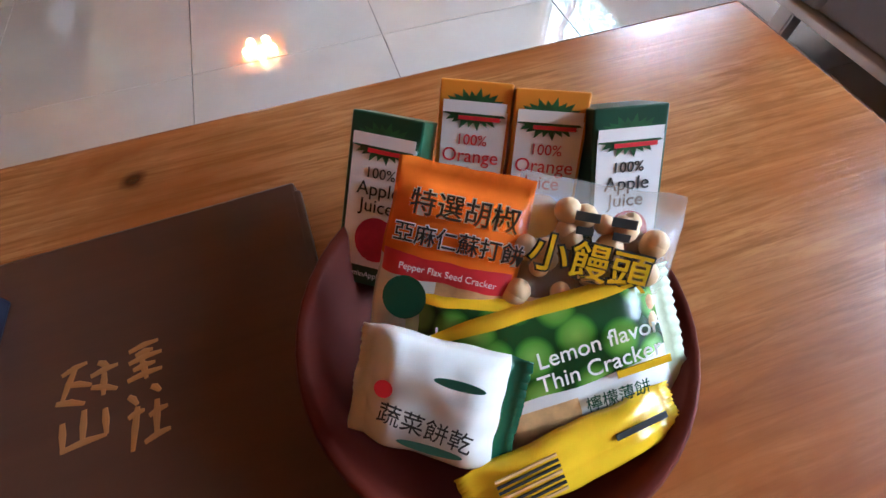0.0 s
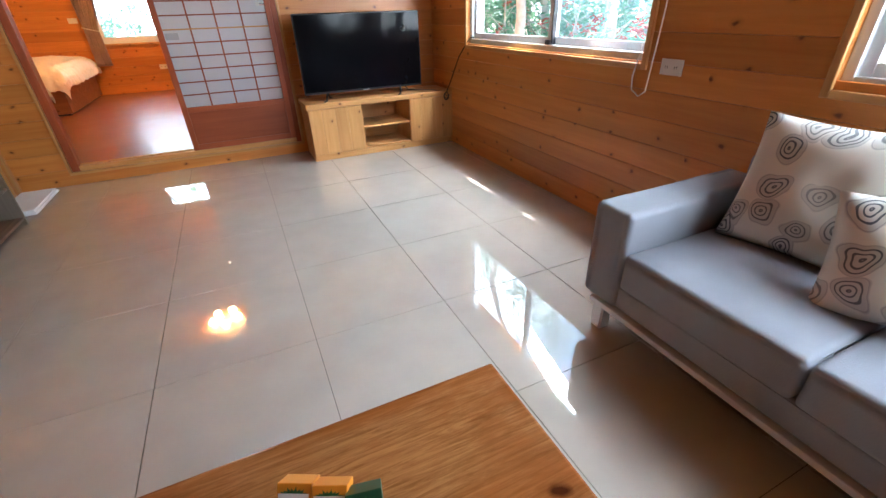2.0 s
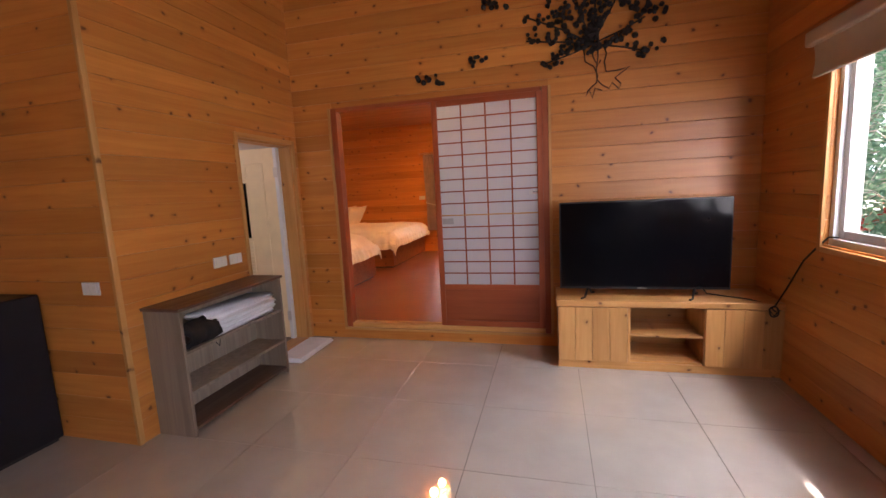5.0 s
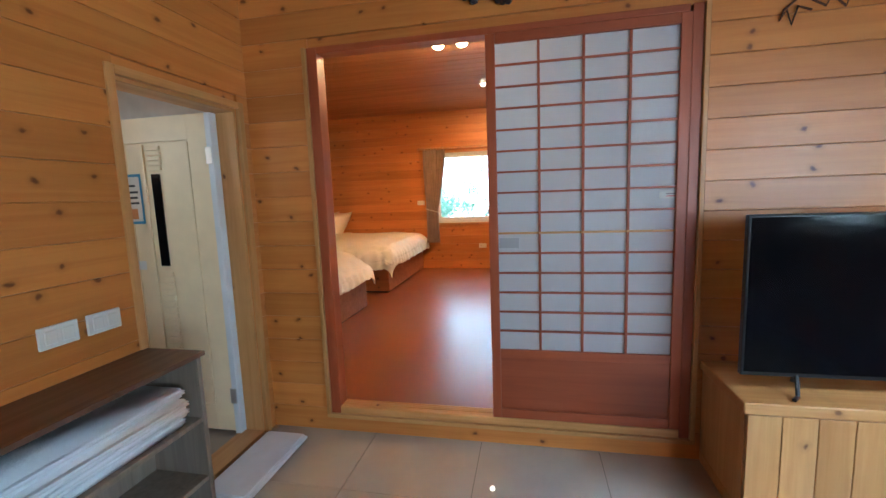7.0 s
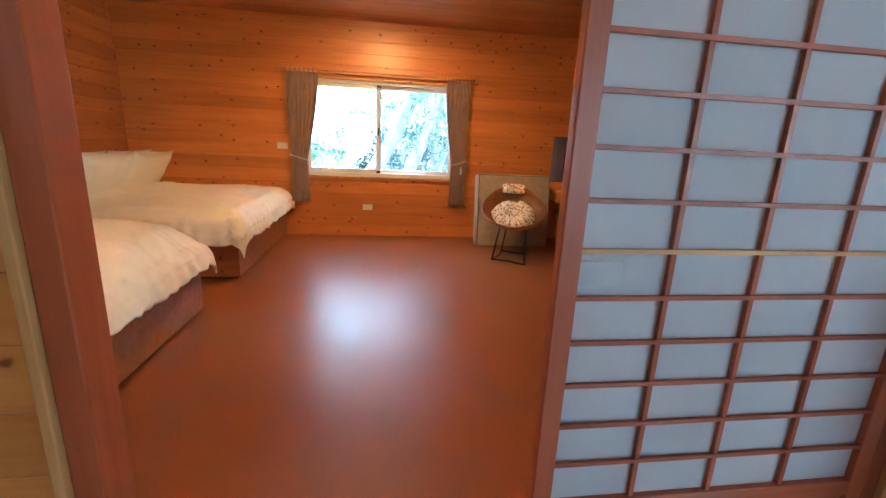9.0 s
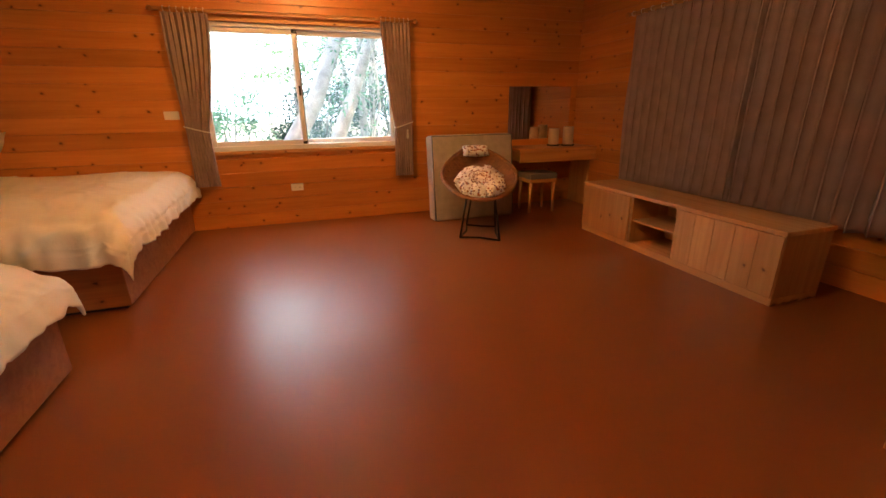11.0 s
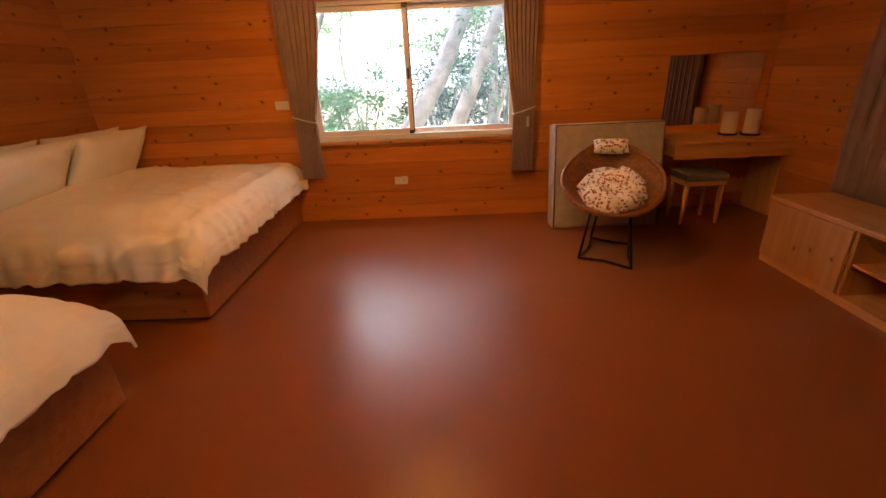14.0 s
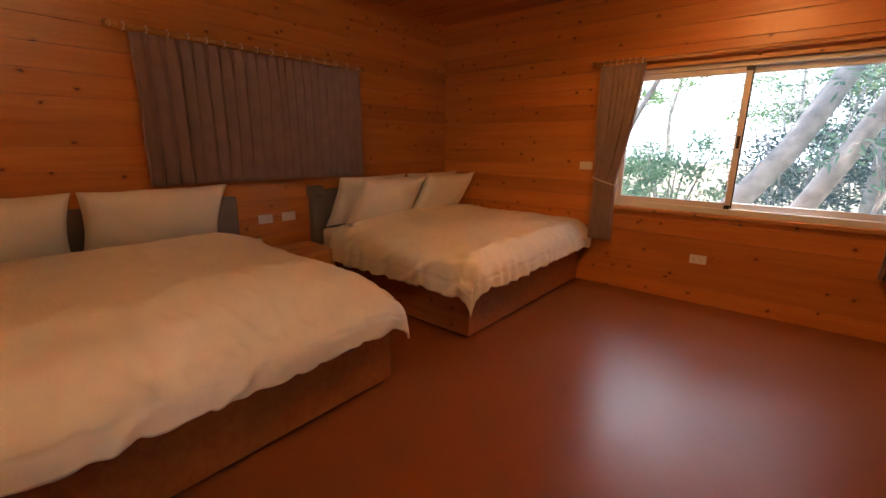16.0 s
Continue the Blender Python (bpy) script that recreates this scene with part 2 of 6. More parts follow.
def plank_mesh(length, height, material, t=0.016, c=0.0021):
    key = (round(length, 3), round(height, 3), material.name)
    if key not in PLANKS:
        prof = ((0, 0), (t - c, 0), (t, c), (t, height - c), (t - c, height), (0, height))
        vs = [(x, -y, z) for x in (0, length) for y, z in prof]
        fs = [(i, (i + 1) % 6, 6 + (i + 1) % 6, 6 + i) for i in range(6)] + [(5, 4, 3, 2, 1, 0), (6, 7, 8, 9, 10, 11)]
        me = bpy.data.meshes.new("plank")
        me.from_pydata(vs, [], [f[::-1] for f in fs])
        me.materials.append(material)
        PLANKS[key] = me
    return PLANKS[key]


def cuts(a, b, holes):
    """What is left of the stretch a..b without the holes."""
    out = [(a, b)]
    for h0, h1 in holes:
        nxt = []
        for s, e in out:
            if h1 <= s or h0 >= e:
                nxt.append((s, e))
            else:
                if h0 - s > 0.005:
                    nxt.append((s, h0))
                if e - h1 > 0.005:
                    nxt.append((h1, e))
        out = nxt
    return out


PLANK_JOBS = []


def wall(name, label, origin, turn, length, z0, z1, thick, holes=(), faces=(True, False), top=None, pitch=0.1345):
    """A timber wall from origin along its own x (turned by turn degrees), boarded on its front (local -y) and, where asked, back.
    holes: (x0, x1, z0, z1). top(x): the height under a sloping ceiling."""
    base = pose(origin[0], origin[1], 0, 0, 0, turn)
    xs = sorted({0.0, length, *(h[i] for h in holes for i in (0, 1))})
    bm = bmesh.new()
    for a, b in zip(xs, xs[1:]):
        mid = (a + b) / 2
        hs = [(h[2], h[3]) for h in holes if h[0] < mid < h[1]]
        for s, e in cuts(z0, z1, hs):
            if top and e == z1:
                vs = [Vector(p) for p in ((a, 0, s), (b, 0, s), (b, thick, s), (a, thick, s), (a, 0, top(a)), (b, 0, top(b)), (b, thick, top(b)), (a, thick, top(a)))]
                vs = [bm.verts.new(v) for v in vs]
                for f in ((0, 3, 2, 1), (4, 5, 6, 7), (0, 1, 5, 4), (1, 2, 6, 5), (2, 3, 7, 6), (3, 0, 4, 7)):
                    bm.faces.new([vs[i] for i in f])
            else:
                cube(bm, (a, 0, s), (b, thick, e))
    ob = structure(name, bm, PINE, label, "wall")
    ob.matrix_basis = base
    PLANK_JOBS.append((ob, length, z0, z1, thick, holes, faces, top, pitch))
    return ob


def lay_planks():
    for ob, length, z0, z1, thick, holes, faces, top, pitch in PLANK_JOBS:
        rows = int(math.ceil((z1 - z0) / pitch))
        for side in (0, 1):
            if not faces[side]:
                continue
            for r in range(rows):
                a = z0 + r * pitch
                h = min(pitch, z1 - a)
                if h < 0.03:
                    continue
                hs = [(q[0], q[1]) for q in holes if q[2] < a + h * 0.75 and q[3] > a + h * 0.25]
                span = (0.0, length)
                if top:
                    n = [i * length / 60 for i in range(61) if top(i * length / 60) > a + 0.03]
                    if not n:
                        continue
                    span = (n[0], n[-1])
                for s, e in cuts(*span, hs):
                    p = new("plank", plank_mesh(e - s, h - 0.0016, PINE))
                    p.parent = ob
                    p.matrix_basis = pose(s, 0, a) if side == 0 else pose(e, thick, a, 0, 0, 180)


# ---- the living room ----
XL, XR, YB, YN, YF = 1.68, 5.41, 3.95, 2.14, -2.60
RISE = 0.43
RIDGE = 2.2


def roof(x):
    return 2.66 + RISE * (XR - max(x, 2 * RIDGE - x if x < RIDGE else x)) if x >= RIDGE else 2.66 + RISE * (XR - RIDGE) - RISE * (RIDGE - x)


TW = 0.04
BX0, BX1, YW = -0.25, 5.70, 8.54
SH = (2.07, 3.935, 0.11, 2.10)
W1 = (1.25, 3.17, 0.93, 2.02)
W2 = (-1.52, 0.40, 0.91, 2.02)
BW = (1.70, 3.53, 0.885, 2.00)
BD = (3.17, 3.85, 0.0, 1.81)
ZB = 0.14
ZC = 2.64

# floor of the living room: a grout bed, the tiles are laid at the end
bm = bmesh.new()
cube(bm, (-1.2, YF, -0.12), (XR, YB, -0.012))
floor_living = structure("floor", bm, GROUT, "glossy pale beige square floor tiles with thin joints", "floor")
bm = bmesh.new()
cube(bm, (BX0, YB + TW, -0.12), (BX1, YW, ZB))
floor_bed = structure("floor_bedroom", bm, LAMINATE, "satin red-brown laminate wood floor", "floor")

wall("wall_shoji", "knotty pine board wall with a sliding door opening", (BX0, YB), 0, BX1 - BX0, 0.0, 4.2, TW,
     [(SH[0] - BX0, SH[1] - BX0, SH[2], SH[3])], (True, True), top=lambda x: roof(x + BX0))
wall("wall_window", "knotty pine board wall under warm light with two windows", (XR, YB), -90, YB - YF, 0.0, 2.75, 0.14,
     [(YB - W1[1], YB - W1[0], W1[2], W1[3]), (YB - W2[1], YB - W2[0], W2[2], W2[3])], (True, False))
wall("wall_bathroom", "knotty pine board wall with a door opening", (XL, YN), 90, YB - YN, 0.0, 4.0, 0.12,
     [(BD[0] - YN, BD[1] - YN, BD[2] - 1, BD[3])], (True, False), top=lambda x: roof(XL))
wall("wall_recess", "knotty pine board wall behind the fridge", (-1.2, YN), 0, XL + 1.2 - 0.002, 0.0, 4.0, 0.12, [], (True, False), top=lambda x: roof(x - 1.2))
wall("wall_far_left", "pine board wall", (-1.2, YF), 90, YN - YF, 0.0, 3.0, 0.12, [], (True, False))
wall("wall_rear", "pine board wall behind the sofa corner", (XR, YF), 180, XR + 1.2, 0.0, 4.2, 0.12, [], (True, False), top=lambda x: roof(XR - x))
wall("wall_bed_window", "knotty pine board wall with the bedroom window", (BX0, YW), 0, BX1 - BX0, ZB, 2.72, 0.14,
     [(BW[0] - BX0, BW[1] - BX0, BW[2], BW[3])], (True, False))
wall("wall_bed_heads", "knotty pine board wall behind the bed heads", (BX0, YB + TW), 90, YW - YB - TW, ZB, 2.72, 0.14, [], (True, False))
wall("wall_bed_curtain", "pine board wall behind a wide curtain", (BX1, YW), -90, YW - YB - TW, ZB, 2.72, 0.14, [], (True, False))

# ceilings
bm = bmesh.new()
n = 40
for k in range(n):
    # boards run past the window wall as an unseen eave, sized to block sun
    x0, x1 = -1.3 + (XR + 0.51 + 1.3) * k / n, -1.3 + (XR + 0.51 + 1.3) * (k + 1) / n - 0.006
    vs = [bm.verts.new(p) for p in ((x0, YF, roof(x0)), (x1, YF, roof(x1)), (x1, YB, roof(x1)), (x0, YB, roof(x0)),
                                    (x0, YF, roof(x0) + 0.1), (x1 + 0.006, YF, roof(x1) + 0.1), (x1 + 0.006, YB, roof(x1) + 0.1), (x0, YB, roof(x0) + 0.1))]
    for f in ((0, 1, 2, 3), (7, 6, 5, 4), (0, 4, 5, 1), (1, 5, 6, 2), (2, 6, 7, 3), (3, 7, 4, 0)):
        bm.faces.new([vs[i] for i in f])
structure("ceiling", bm, PINE_CEIL, "sloping brown pine board ceiling", "ceiling")
bm = bmesh.new()
n = 32
for k in range(n):
    y0, y1 = YB + TW + 4.56 * k / n, YB + TW + 4.56 * (k + 1) / n - 0.006
    cube(bm, (BX0, y0, ZC), (BX1, y1, ZC + 0.12))
    cube(bm, (BX0, y1, ZC + 0.008), (BX1, y1 + 0.006, ZC + 0.12))
structure("ceiling_bedroom", bm, PINE_CEIL, "flat brown pine board ceiling", "ceiling")
# ---- more materials ----
PAPER = plain("shoji_paper", (0.66, 0.65, 0.67), 0.85, vary=0.03)
PAPER.node_tree.nodes["Principled BSDF"].inputs["Transmission Weight"].default_value = 0.35
BLINDCLOTH = plain("cream_blind_cloth", (0.62, 0.54, 0.42), 0.85, vary=0.05, grain=0.3)
TOWEL = plain("white_towel", (0.78, 0.79, 0.82), 0.95, vary=0.05, grain=0.8, grain_scale=160)
BLACKCLOTH = plain("black_cloth", (0.010, 0.010, 0.012), 0.9, grain=0.5)
CHROME = plain("brushed_chrome", (0.62, 0.60, 0.57), 0.42, metal=1.0, vary=0.06)
SILVER = plain("silver_leg", (0.70, 0.70, 0.72), 0.32, metal=0.6, vary=0.05)
HEADPAD = plain("grey_padded_headboard", (0.16, 0.15, 0.145), 0.6, grain=0.4)
MATTCOVER = plain("grey_quilted_cover", (0.44, 0.39, 0.32), 0.8, vary=0.12, scale=14.0, grain=0.6, grain_scale=90)
RATTAN = wood("rattan", (0.30, 0.14, 0.05), (0.16, 0.065, 0.022), 0.5, 0.0, scale=2.0)
BOWLRED = plain("red_lacquer", (0.105, 0.019, 0.012), 0.5, vary=0.15, spec=0.08)
MENU = wood("dark_brown_leatherette", (0.100, 0.047, 0.030), (0.068, 0.030, 0.020), 0.36, 0.0, scale=0.7)
GOLD = plain("gold_foil", (0.55, 0.32, 0.12), 0.35, metal=0.7)
BLUEBLACK = plain("remote_body", (0.010, 0.012, 0.022), 0.4)
MIRROR = plain("mirror_silver", (0.85, 0.86, 0.86), 0.02, metal=1.0, vary=0.0)
BATHWALL = plain("grey_bath_wall", (0.55, 0.51, 0.45), 0.5)
CABLE = plain("black_cable", (0.008, 0.008, 0.008), 0.5)
BARK = plain("pale_bark", (0.56, 0.55, 0.52), 0.9, vary=0.35, scale=6.0, grain=0.8, grain_scale=40)
EARTH = plain("dry_earth", (0.37, 0.33, 0.26), 0.95, vary=0.35, scale=1.2, grain=0.6, grain_scale=20)
CONE = plain("dark_pine_cone", (0.014, 0.009, 0.008), 0.55)
TWIG = plain("brown_vine", (0.07, 0.022, 0.008), 0.6)
ROUNDBULB = glowing("lit_round_bulb", (1.0, 0.60, 0.25), 34.0)
BULB = glowing("lit_bulb", (1.0, 0.80, 0.52), 5.0)
RED = plain("red_print", (0.55, 0.02, 0.02), 0.4)
CANDLE = plain("cream_wax", (0.62, 0.50, 0.34), 0.5)


def leaf_material(name, a, b):
    """Thin leaves that let some of the light through."""
    m, t, p = nodes(name)
    g = t.nodes.new("ShaderNodeNewGeometry")
    c = ramp(t, g.outputs["Random Per Island"], [(0.0, a), (1.0, b)])
    t.links.new(c.outputs[0], p.inputs["Base Color"])
    p.inputs["Roughness"].default_value = 0.55
    tl = t.nodes.new("ShaderNodeBsdfTranslucent")
    t.links.new(c.outputs[0], tl.inputs[0])
    mx = t.nodes.new("ShaderNodeMixShader")
    mx.inputs[0].default_value = 0.65
    t.links.new(p.outputs[0], mx.inputs[1])
    t.links.new(tl.outputs[0], mx.inputs[2])
    t.links.new(mx.outputs[0], t.nodes["Material Output"].inputs[0])
    return m


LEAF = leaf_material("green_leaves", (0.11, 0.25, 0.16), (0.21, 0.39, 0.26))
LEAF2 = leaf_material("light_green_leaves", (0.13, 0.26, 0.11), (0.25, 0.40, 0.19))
# leaf colours lightened to read as sunlit and darkened to read as shaded
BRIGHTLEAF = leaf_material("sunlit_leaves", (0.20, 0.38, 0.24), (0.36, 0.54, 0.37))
SHADELEAF = leaf_material("shade_tinted_leaves", (0.035, 0.075, 0.055), (0.075, 0.125, 0.095))
FLOWER = leaf_material("red_flowers", (0.45, 0.03, 0.03), (0.55, 0.10, 0.08))


def floral(name):
    """White cotton with red, brown and blue blossoms."""
    m, t, b = nodes(name)
    v = add(t, "ShaderNodeTexVoronoi", Scale=52.0)
    t.links.new(mapped(t, (1, 1, 1)), v.inputs["Vector"])
    sep = t.nodes.new("ShaderNodeSeparateColor")
    t.links.new(v.outputs["Color"], sep.inputs[0])
    hue = ramp(t, sep.outputs[0], [(0.0, (0.34, 0.07, 0.04)), (0.25, (0.30, 0.14, 0.05)), (0.45, (0.20, 0.15, 0.26)), (0.62, (0.74, 0.71, 0.72)), (1.0, (0.80, 0.78, 0.78))])
    spot = ramp(t, v.outputs["Distance"], [(0.46, (1, 1, 1)), (0.58, (0, 0, 0))])
    t.links.new(mixed(t, spot.outputs[0], (0.80, 0.78, 0.78), hue.outputs[0]), b.inputs["Base Color"])
    b.inputs["Roughness"].default_value = 0.85
    return m


FLORAL = floral("floral_cotton")


def roses(name):
    """Off-white cloth printed with grey ring-shaped roses."""
    m, t, b = nodes(name)
    v = add(t, "ShaderNodeTexVoronoi", Scale=9.5, Randomness=0.6)
    v.voronoi_dimensions = "2D"
    n = add(t, "ShaderNodeTexNoise", Scale=11.0, Detail=1.0)
    c = mapped(t, (1, 1, 1))
    t.links.new(c, n.inputs["Vector"])
    mix = mixed(t, 0.07, c, n.outputs["Color"], "ADD")
    t.links.new(mix, v.inputs["Vector"])
    s = add(t, "ShaderNodeMath")
    s.operation = "MULTIPLY"
    s.inputs[1].default_value = 46.0
    t.links.new(v.outputs["Distance"], s.inputs[0])
    w = add(t, "ShaderNodeMath")
    w.operation = "SINE"
    t.links.new(s.outputs[0], w.inputs[0])
    ring = ramp(t, w.outputs[0], [(0.25, (0.28, 0.28, 0.28)), (0.7, (0.95, 0.95, 0.95))])
    disc = ramp(t, v.outputs["Distance"], [(0.40, (1, 1, 1)), (0.47, (0, 0, 0))])
    sep = t.nodes.new("ShaderNodeSeparateColor")
    t.links.new(v.outputs["Color"], sep.inputs[0])
    pick = ramp(t, sep.outputs[1], [(0.16, (0, 0, 0)), (0.20, (1, 1, 1))])
    f = mixed(t, 1.0, mixed(t, 1.0, ring.outputs[0], disc.outputs[0], "MULTIPLY"), pick.outputs[0], "MULTIPLY")
    tone = ramp(t, sep.outputs[0], [(0.3, (0.045, 0.055, 0.075)), (0.7, (0.20, 0.20, 0.19))])
    t.links.new(mixed(t, f, (0.72, 0.70, 0.62), tone.outputs[0]), b.inputs["Base Color"])
    b.inputs["Roughness"].default_value = 0.85
    return m


def striped(name):
    """White cotton woven with fine satin stripes."""
    m = plain(name, (0.82, 0.765, 0.61), 0.5, vary=0.03)
    t, b = m.node_tree, m.node_tree.nodes["Principled BSDF"]
    w = add(t, "ShaderNodeTexWave", Scale=16.0, Distortion=0.4, Detail=1.0)
    w.bands_direction = "Y"
    t.links.new(mapped(t, (1, 1, 1)), w.inputs["Vector"])
    t.links.new(ramp(t, w.outputs["Color"], [(0.4, (0.62, 0.62, 0.62)), (0.6, (0.36, 0.36, 0.36))]).outputs[0], b.inputs["Roughness"])
    g = add(t, "ShaderNodeTexNoise", Scale=45.0, Detail=4.0, Roughness=0.6)
    t.links.new(mapped(t, (1, 1, 1)), g.inputs["Vector"])
    bump(t, b, g.outputs[0], 0.25, 0.004)
    return m


STRIPED = striped("satin_striped_cotton")
ROSES = roses("rose_print_cloth")


def lettering(name, text, size, material, parent, m, label="", align="CENTER", bold=0.0):
    """Flat raised letters in the built-in font."""
    cu = bpy.data.curves.new(name, "FONT")
    cu.body, cu.size, cu.align_x, cu.align_y, cu.extrude = text, size, align, "CENTER", 0.0002
    cu.offset = bold
    tmp = bpy.data.objects.new(name, cu)
    scene.collection.objects.link(tmp)
    me = bpy.data.meshes.new_from_object(tmp.evaluated_get(bpy.context.evaluated_depsgraph_get()))
    bpy.data.objects.remove(tmp)
    me.materials.clear()
    me.materials.append(material)
    ob = new(name, me)
    ob.parent = parent
    ob.matrix_basis = m
    if label:
        ob["label"] = label
    return ob


def thick(ob, t):
    md = ob.modifiers.new("solid", "SOLIDIFY")
    md.thickness = t
    return ob


PULLGREY = plain("faint_grey_patch", (0.48, 0.48, 0.50), 0.7)

# ---- the sliding paper door and its frame ----
x0, x1, z0, z1 = SH
fr = tagged(new("door_frame"), "red-stained wooden frame of the sliding door", "door frame", kind="structure")
part("jamb", box((x0, YB - 0.026, z0), (x0 + 0.055, YB + 0.062, z1), 0.004), REDWOOD, fr)
part("jamb", box((x1 - 0.045, YB - 0.026, z0), (x1, YB + 0.062, z1), 0.004), REDWOOD, fr)
part("head_rail", box((x0 + 0.055, YB - 0.026, z1 - 0.032), (x1 - 0.055, YB + 0.062, z1), 0.004), REDWOOD_X, fr)
part("sill", box((x0 + 0.055, YB - 0.026, z0), (x1 - 0.045, YB + 0.062, z0 + 0.04), 0.004), PINE_TRIM, fr, "golden pine sill")
for k in range(3):
    part("track_rib", box((x0 + 0.06, YB + 0.010 + 0.019 * k, z0 + 0.04), (x1 - 0.06, YB + 0.017 + 0.019 * k, z0 + 0.047), 0.001), PINE_TRIM, fr)
part("casing", box((x0 - 0.022, YB - 0.040, z0 - 0.02), (x0 - 0.001, YB - 0.016, z1 + 0.0), 0.003), PINE_UP, fr, "thin pale pine edging")
part("casing", box((x1 + 0.001, YB - 0.040, z0 - 0.02), (x1 + 0.022, YB - 0.016, z1 + 0.0), 0.003), PINE_UP, fr, "thin pale pine edging")
part("casing", box((x0 - 0.022, YB - 0.042, z0 - 0.022), (x1 + 0.022, YB - 0.016, z0 - 0.001), 0.003), PINE_TRIM, fr, "thin pale pine edging")


def shoji(px0, px1, pz0, pz1, y, label):
    d = thing("sliding_door", label, "sliding door", pose(px0, y, pz0))
    w, h = px1 - px0, pz1 - pz0
    st, low = 0.045, 0.372
    part("stile", box((0, 0, 0), (st, 0.03, h), 0.003), REDWOOD, d)
    part("stile", box((w - st, 0, 0), (w, 0.03, h), 0.003), REDWOOD, d)
    part("top_rail", box((st, 0.001, h - st), (w - st, 0.029, h), 0.003), REDWOOD_X, d)
    part("middle_rail", box((st, 0.001, low - 0.045), (w - st, 0.029, low), 0.003), REDWOOD_X, d)
    part("bottom_rail", box((st, 0.001, 0), (w - st, 0.029, 0.05), 0.003), REDWOOD_X, d)
    part("lower_panel", box((st, 0.010, 0.05), (w - st, 0.022, low - 0.045), 0.002), REDWOOD_X, d)
    part("paper", box((st, 0.017, low), (w - st, 0.0195, h - st), 0), PAPER, d, "translucent white paper")
    cols, rows = 4, 15
    gw, gh = (w - 2 * st) / cols, (h - st - low) / rows
    for c in range(1, cols):
        part("upright_bar", box((st + gw * c - 0.006, 0.006, low), (st + gw * c + 0.006, 0.0165, h - st), 0.001), REDWOOD, d)
    for r in range(1, rows):
        part("cross_bar", box((st, 0.003, low + gh * r - 0.005), (w - st, 0.0130, low + gh * r + 0.005), 0.001), PINE_TRIM if r == 6 else REDWOOD_X, d)
    return d, gw, gh, low, st


door, gw, gh, low, st = shoji(2.993, 3.890, 0.152, 2.068, YB - 0.026, "red-stained sliding door with a paper lattice, half closed")
bm = box((-0.040, -0.002, -0.016), (0.040, 0.0, 0.016), 0)
stk = part("sticker", bm, PLASTIC, door, "small white printed sticker", m=pose(0.825, 0.016, 1.136))
for k, mat in ((0.005, BLACK), (-0.006, RED)):
    part("print_bar", box((-0.012, -0.0035, k - 0.002), (0.035, -0.002, k + 0.002), 0), mat, stk)
part("pull", box((st + 0.004, 0.0155, low + gh * 5.25), (st + 0.10, 0.0168, low + gh * 5.75), 0), PULLGREY, door, "faint grey pull patch behind the paper")

# ---- windows ----
SCREENMESH, t_, b_ = nodes("insect_screen_haze")
tr_ = t_.nodes.new("ShaderNodeBsdfTransparent")
tl_ = t_.nodes.new("ShaderNodeBsdfTranslucent")
# blue-green tint puts the haze outdoors into the screen's colour
tl_.inputs[0].default_value = (0.46, 0.68, 0.76, 1)
mx_ = t_.nodes.new("ShaderNodeMixShader")
mx_.inputs[0].default_value = 0.062
t_.links.new(tr_.outputs[0], mx_.inputs[1])
t_.links.new(tl_.outputs[0], mx_.inputs[2])
t_.links.new(mx_.outputs[0], t_.nodes["Material Output"].inputs[0])



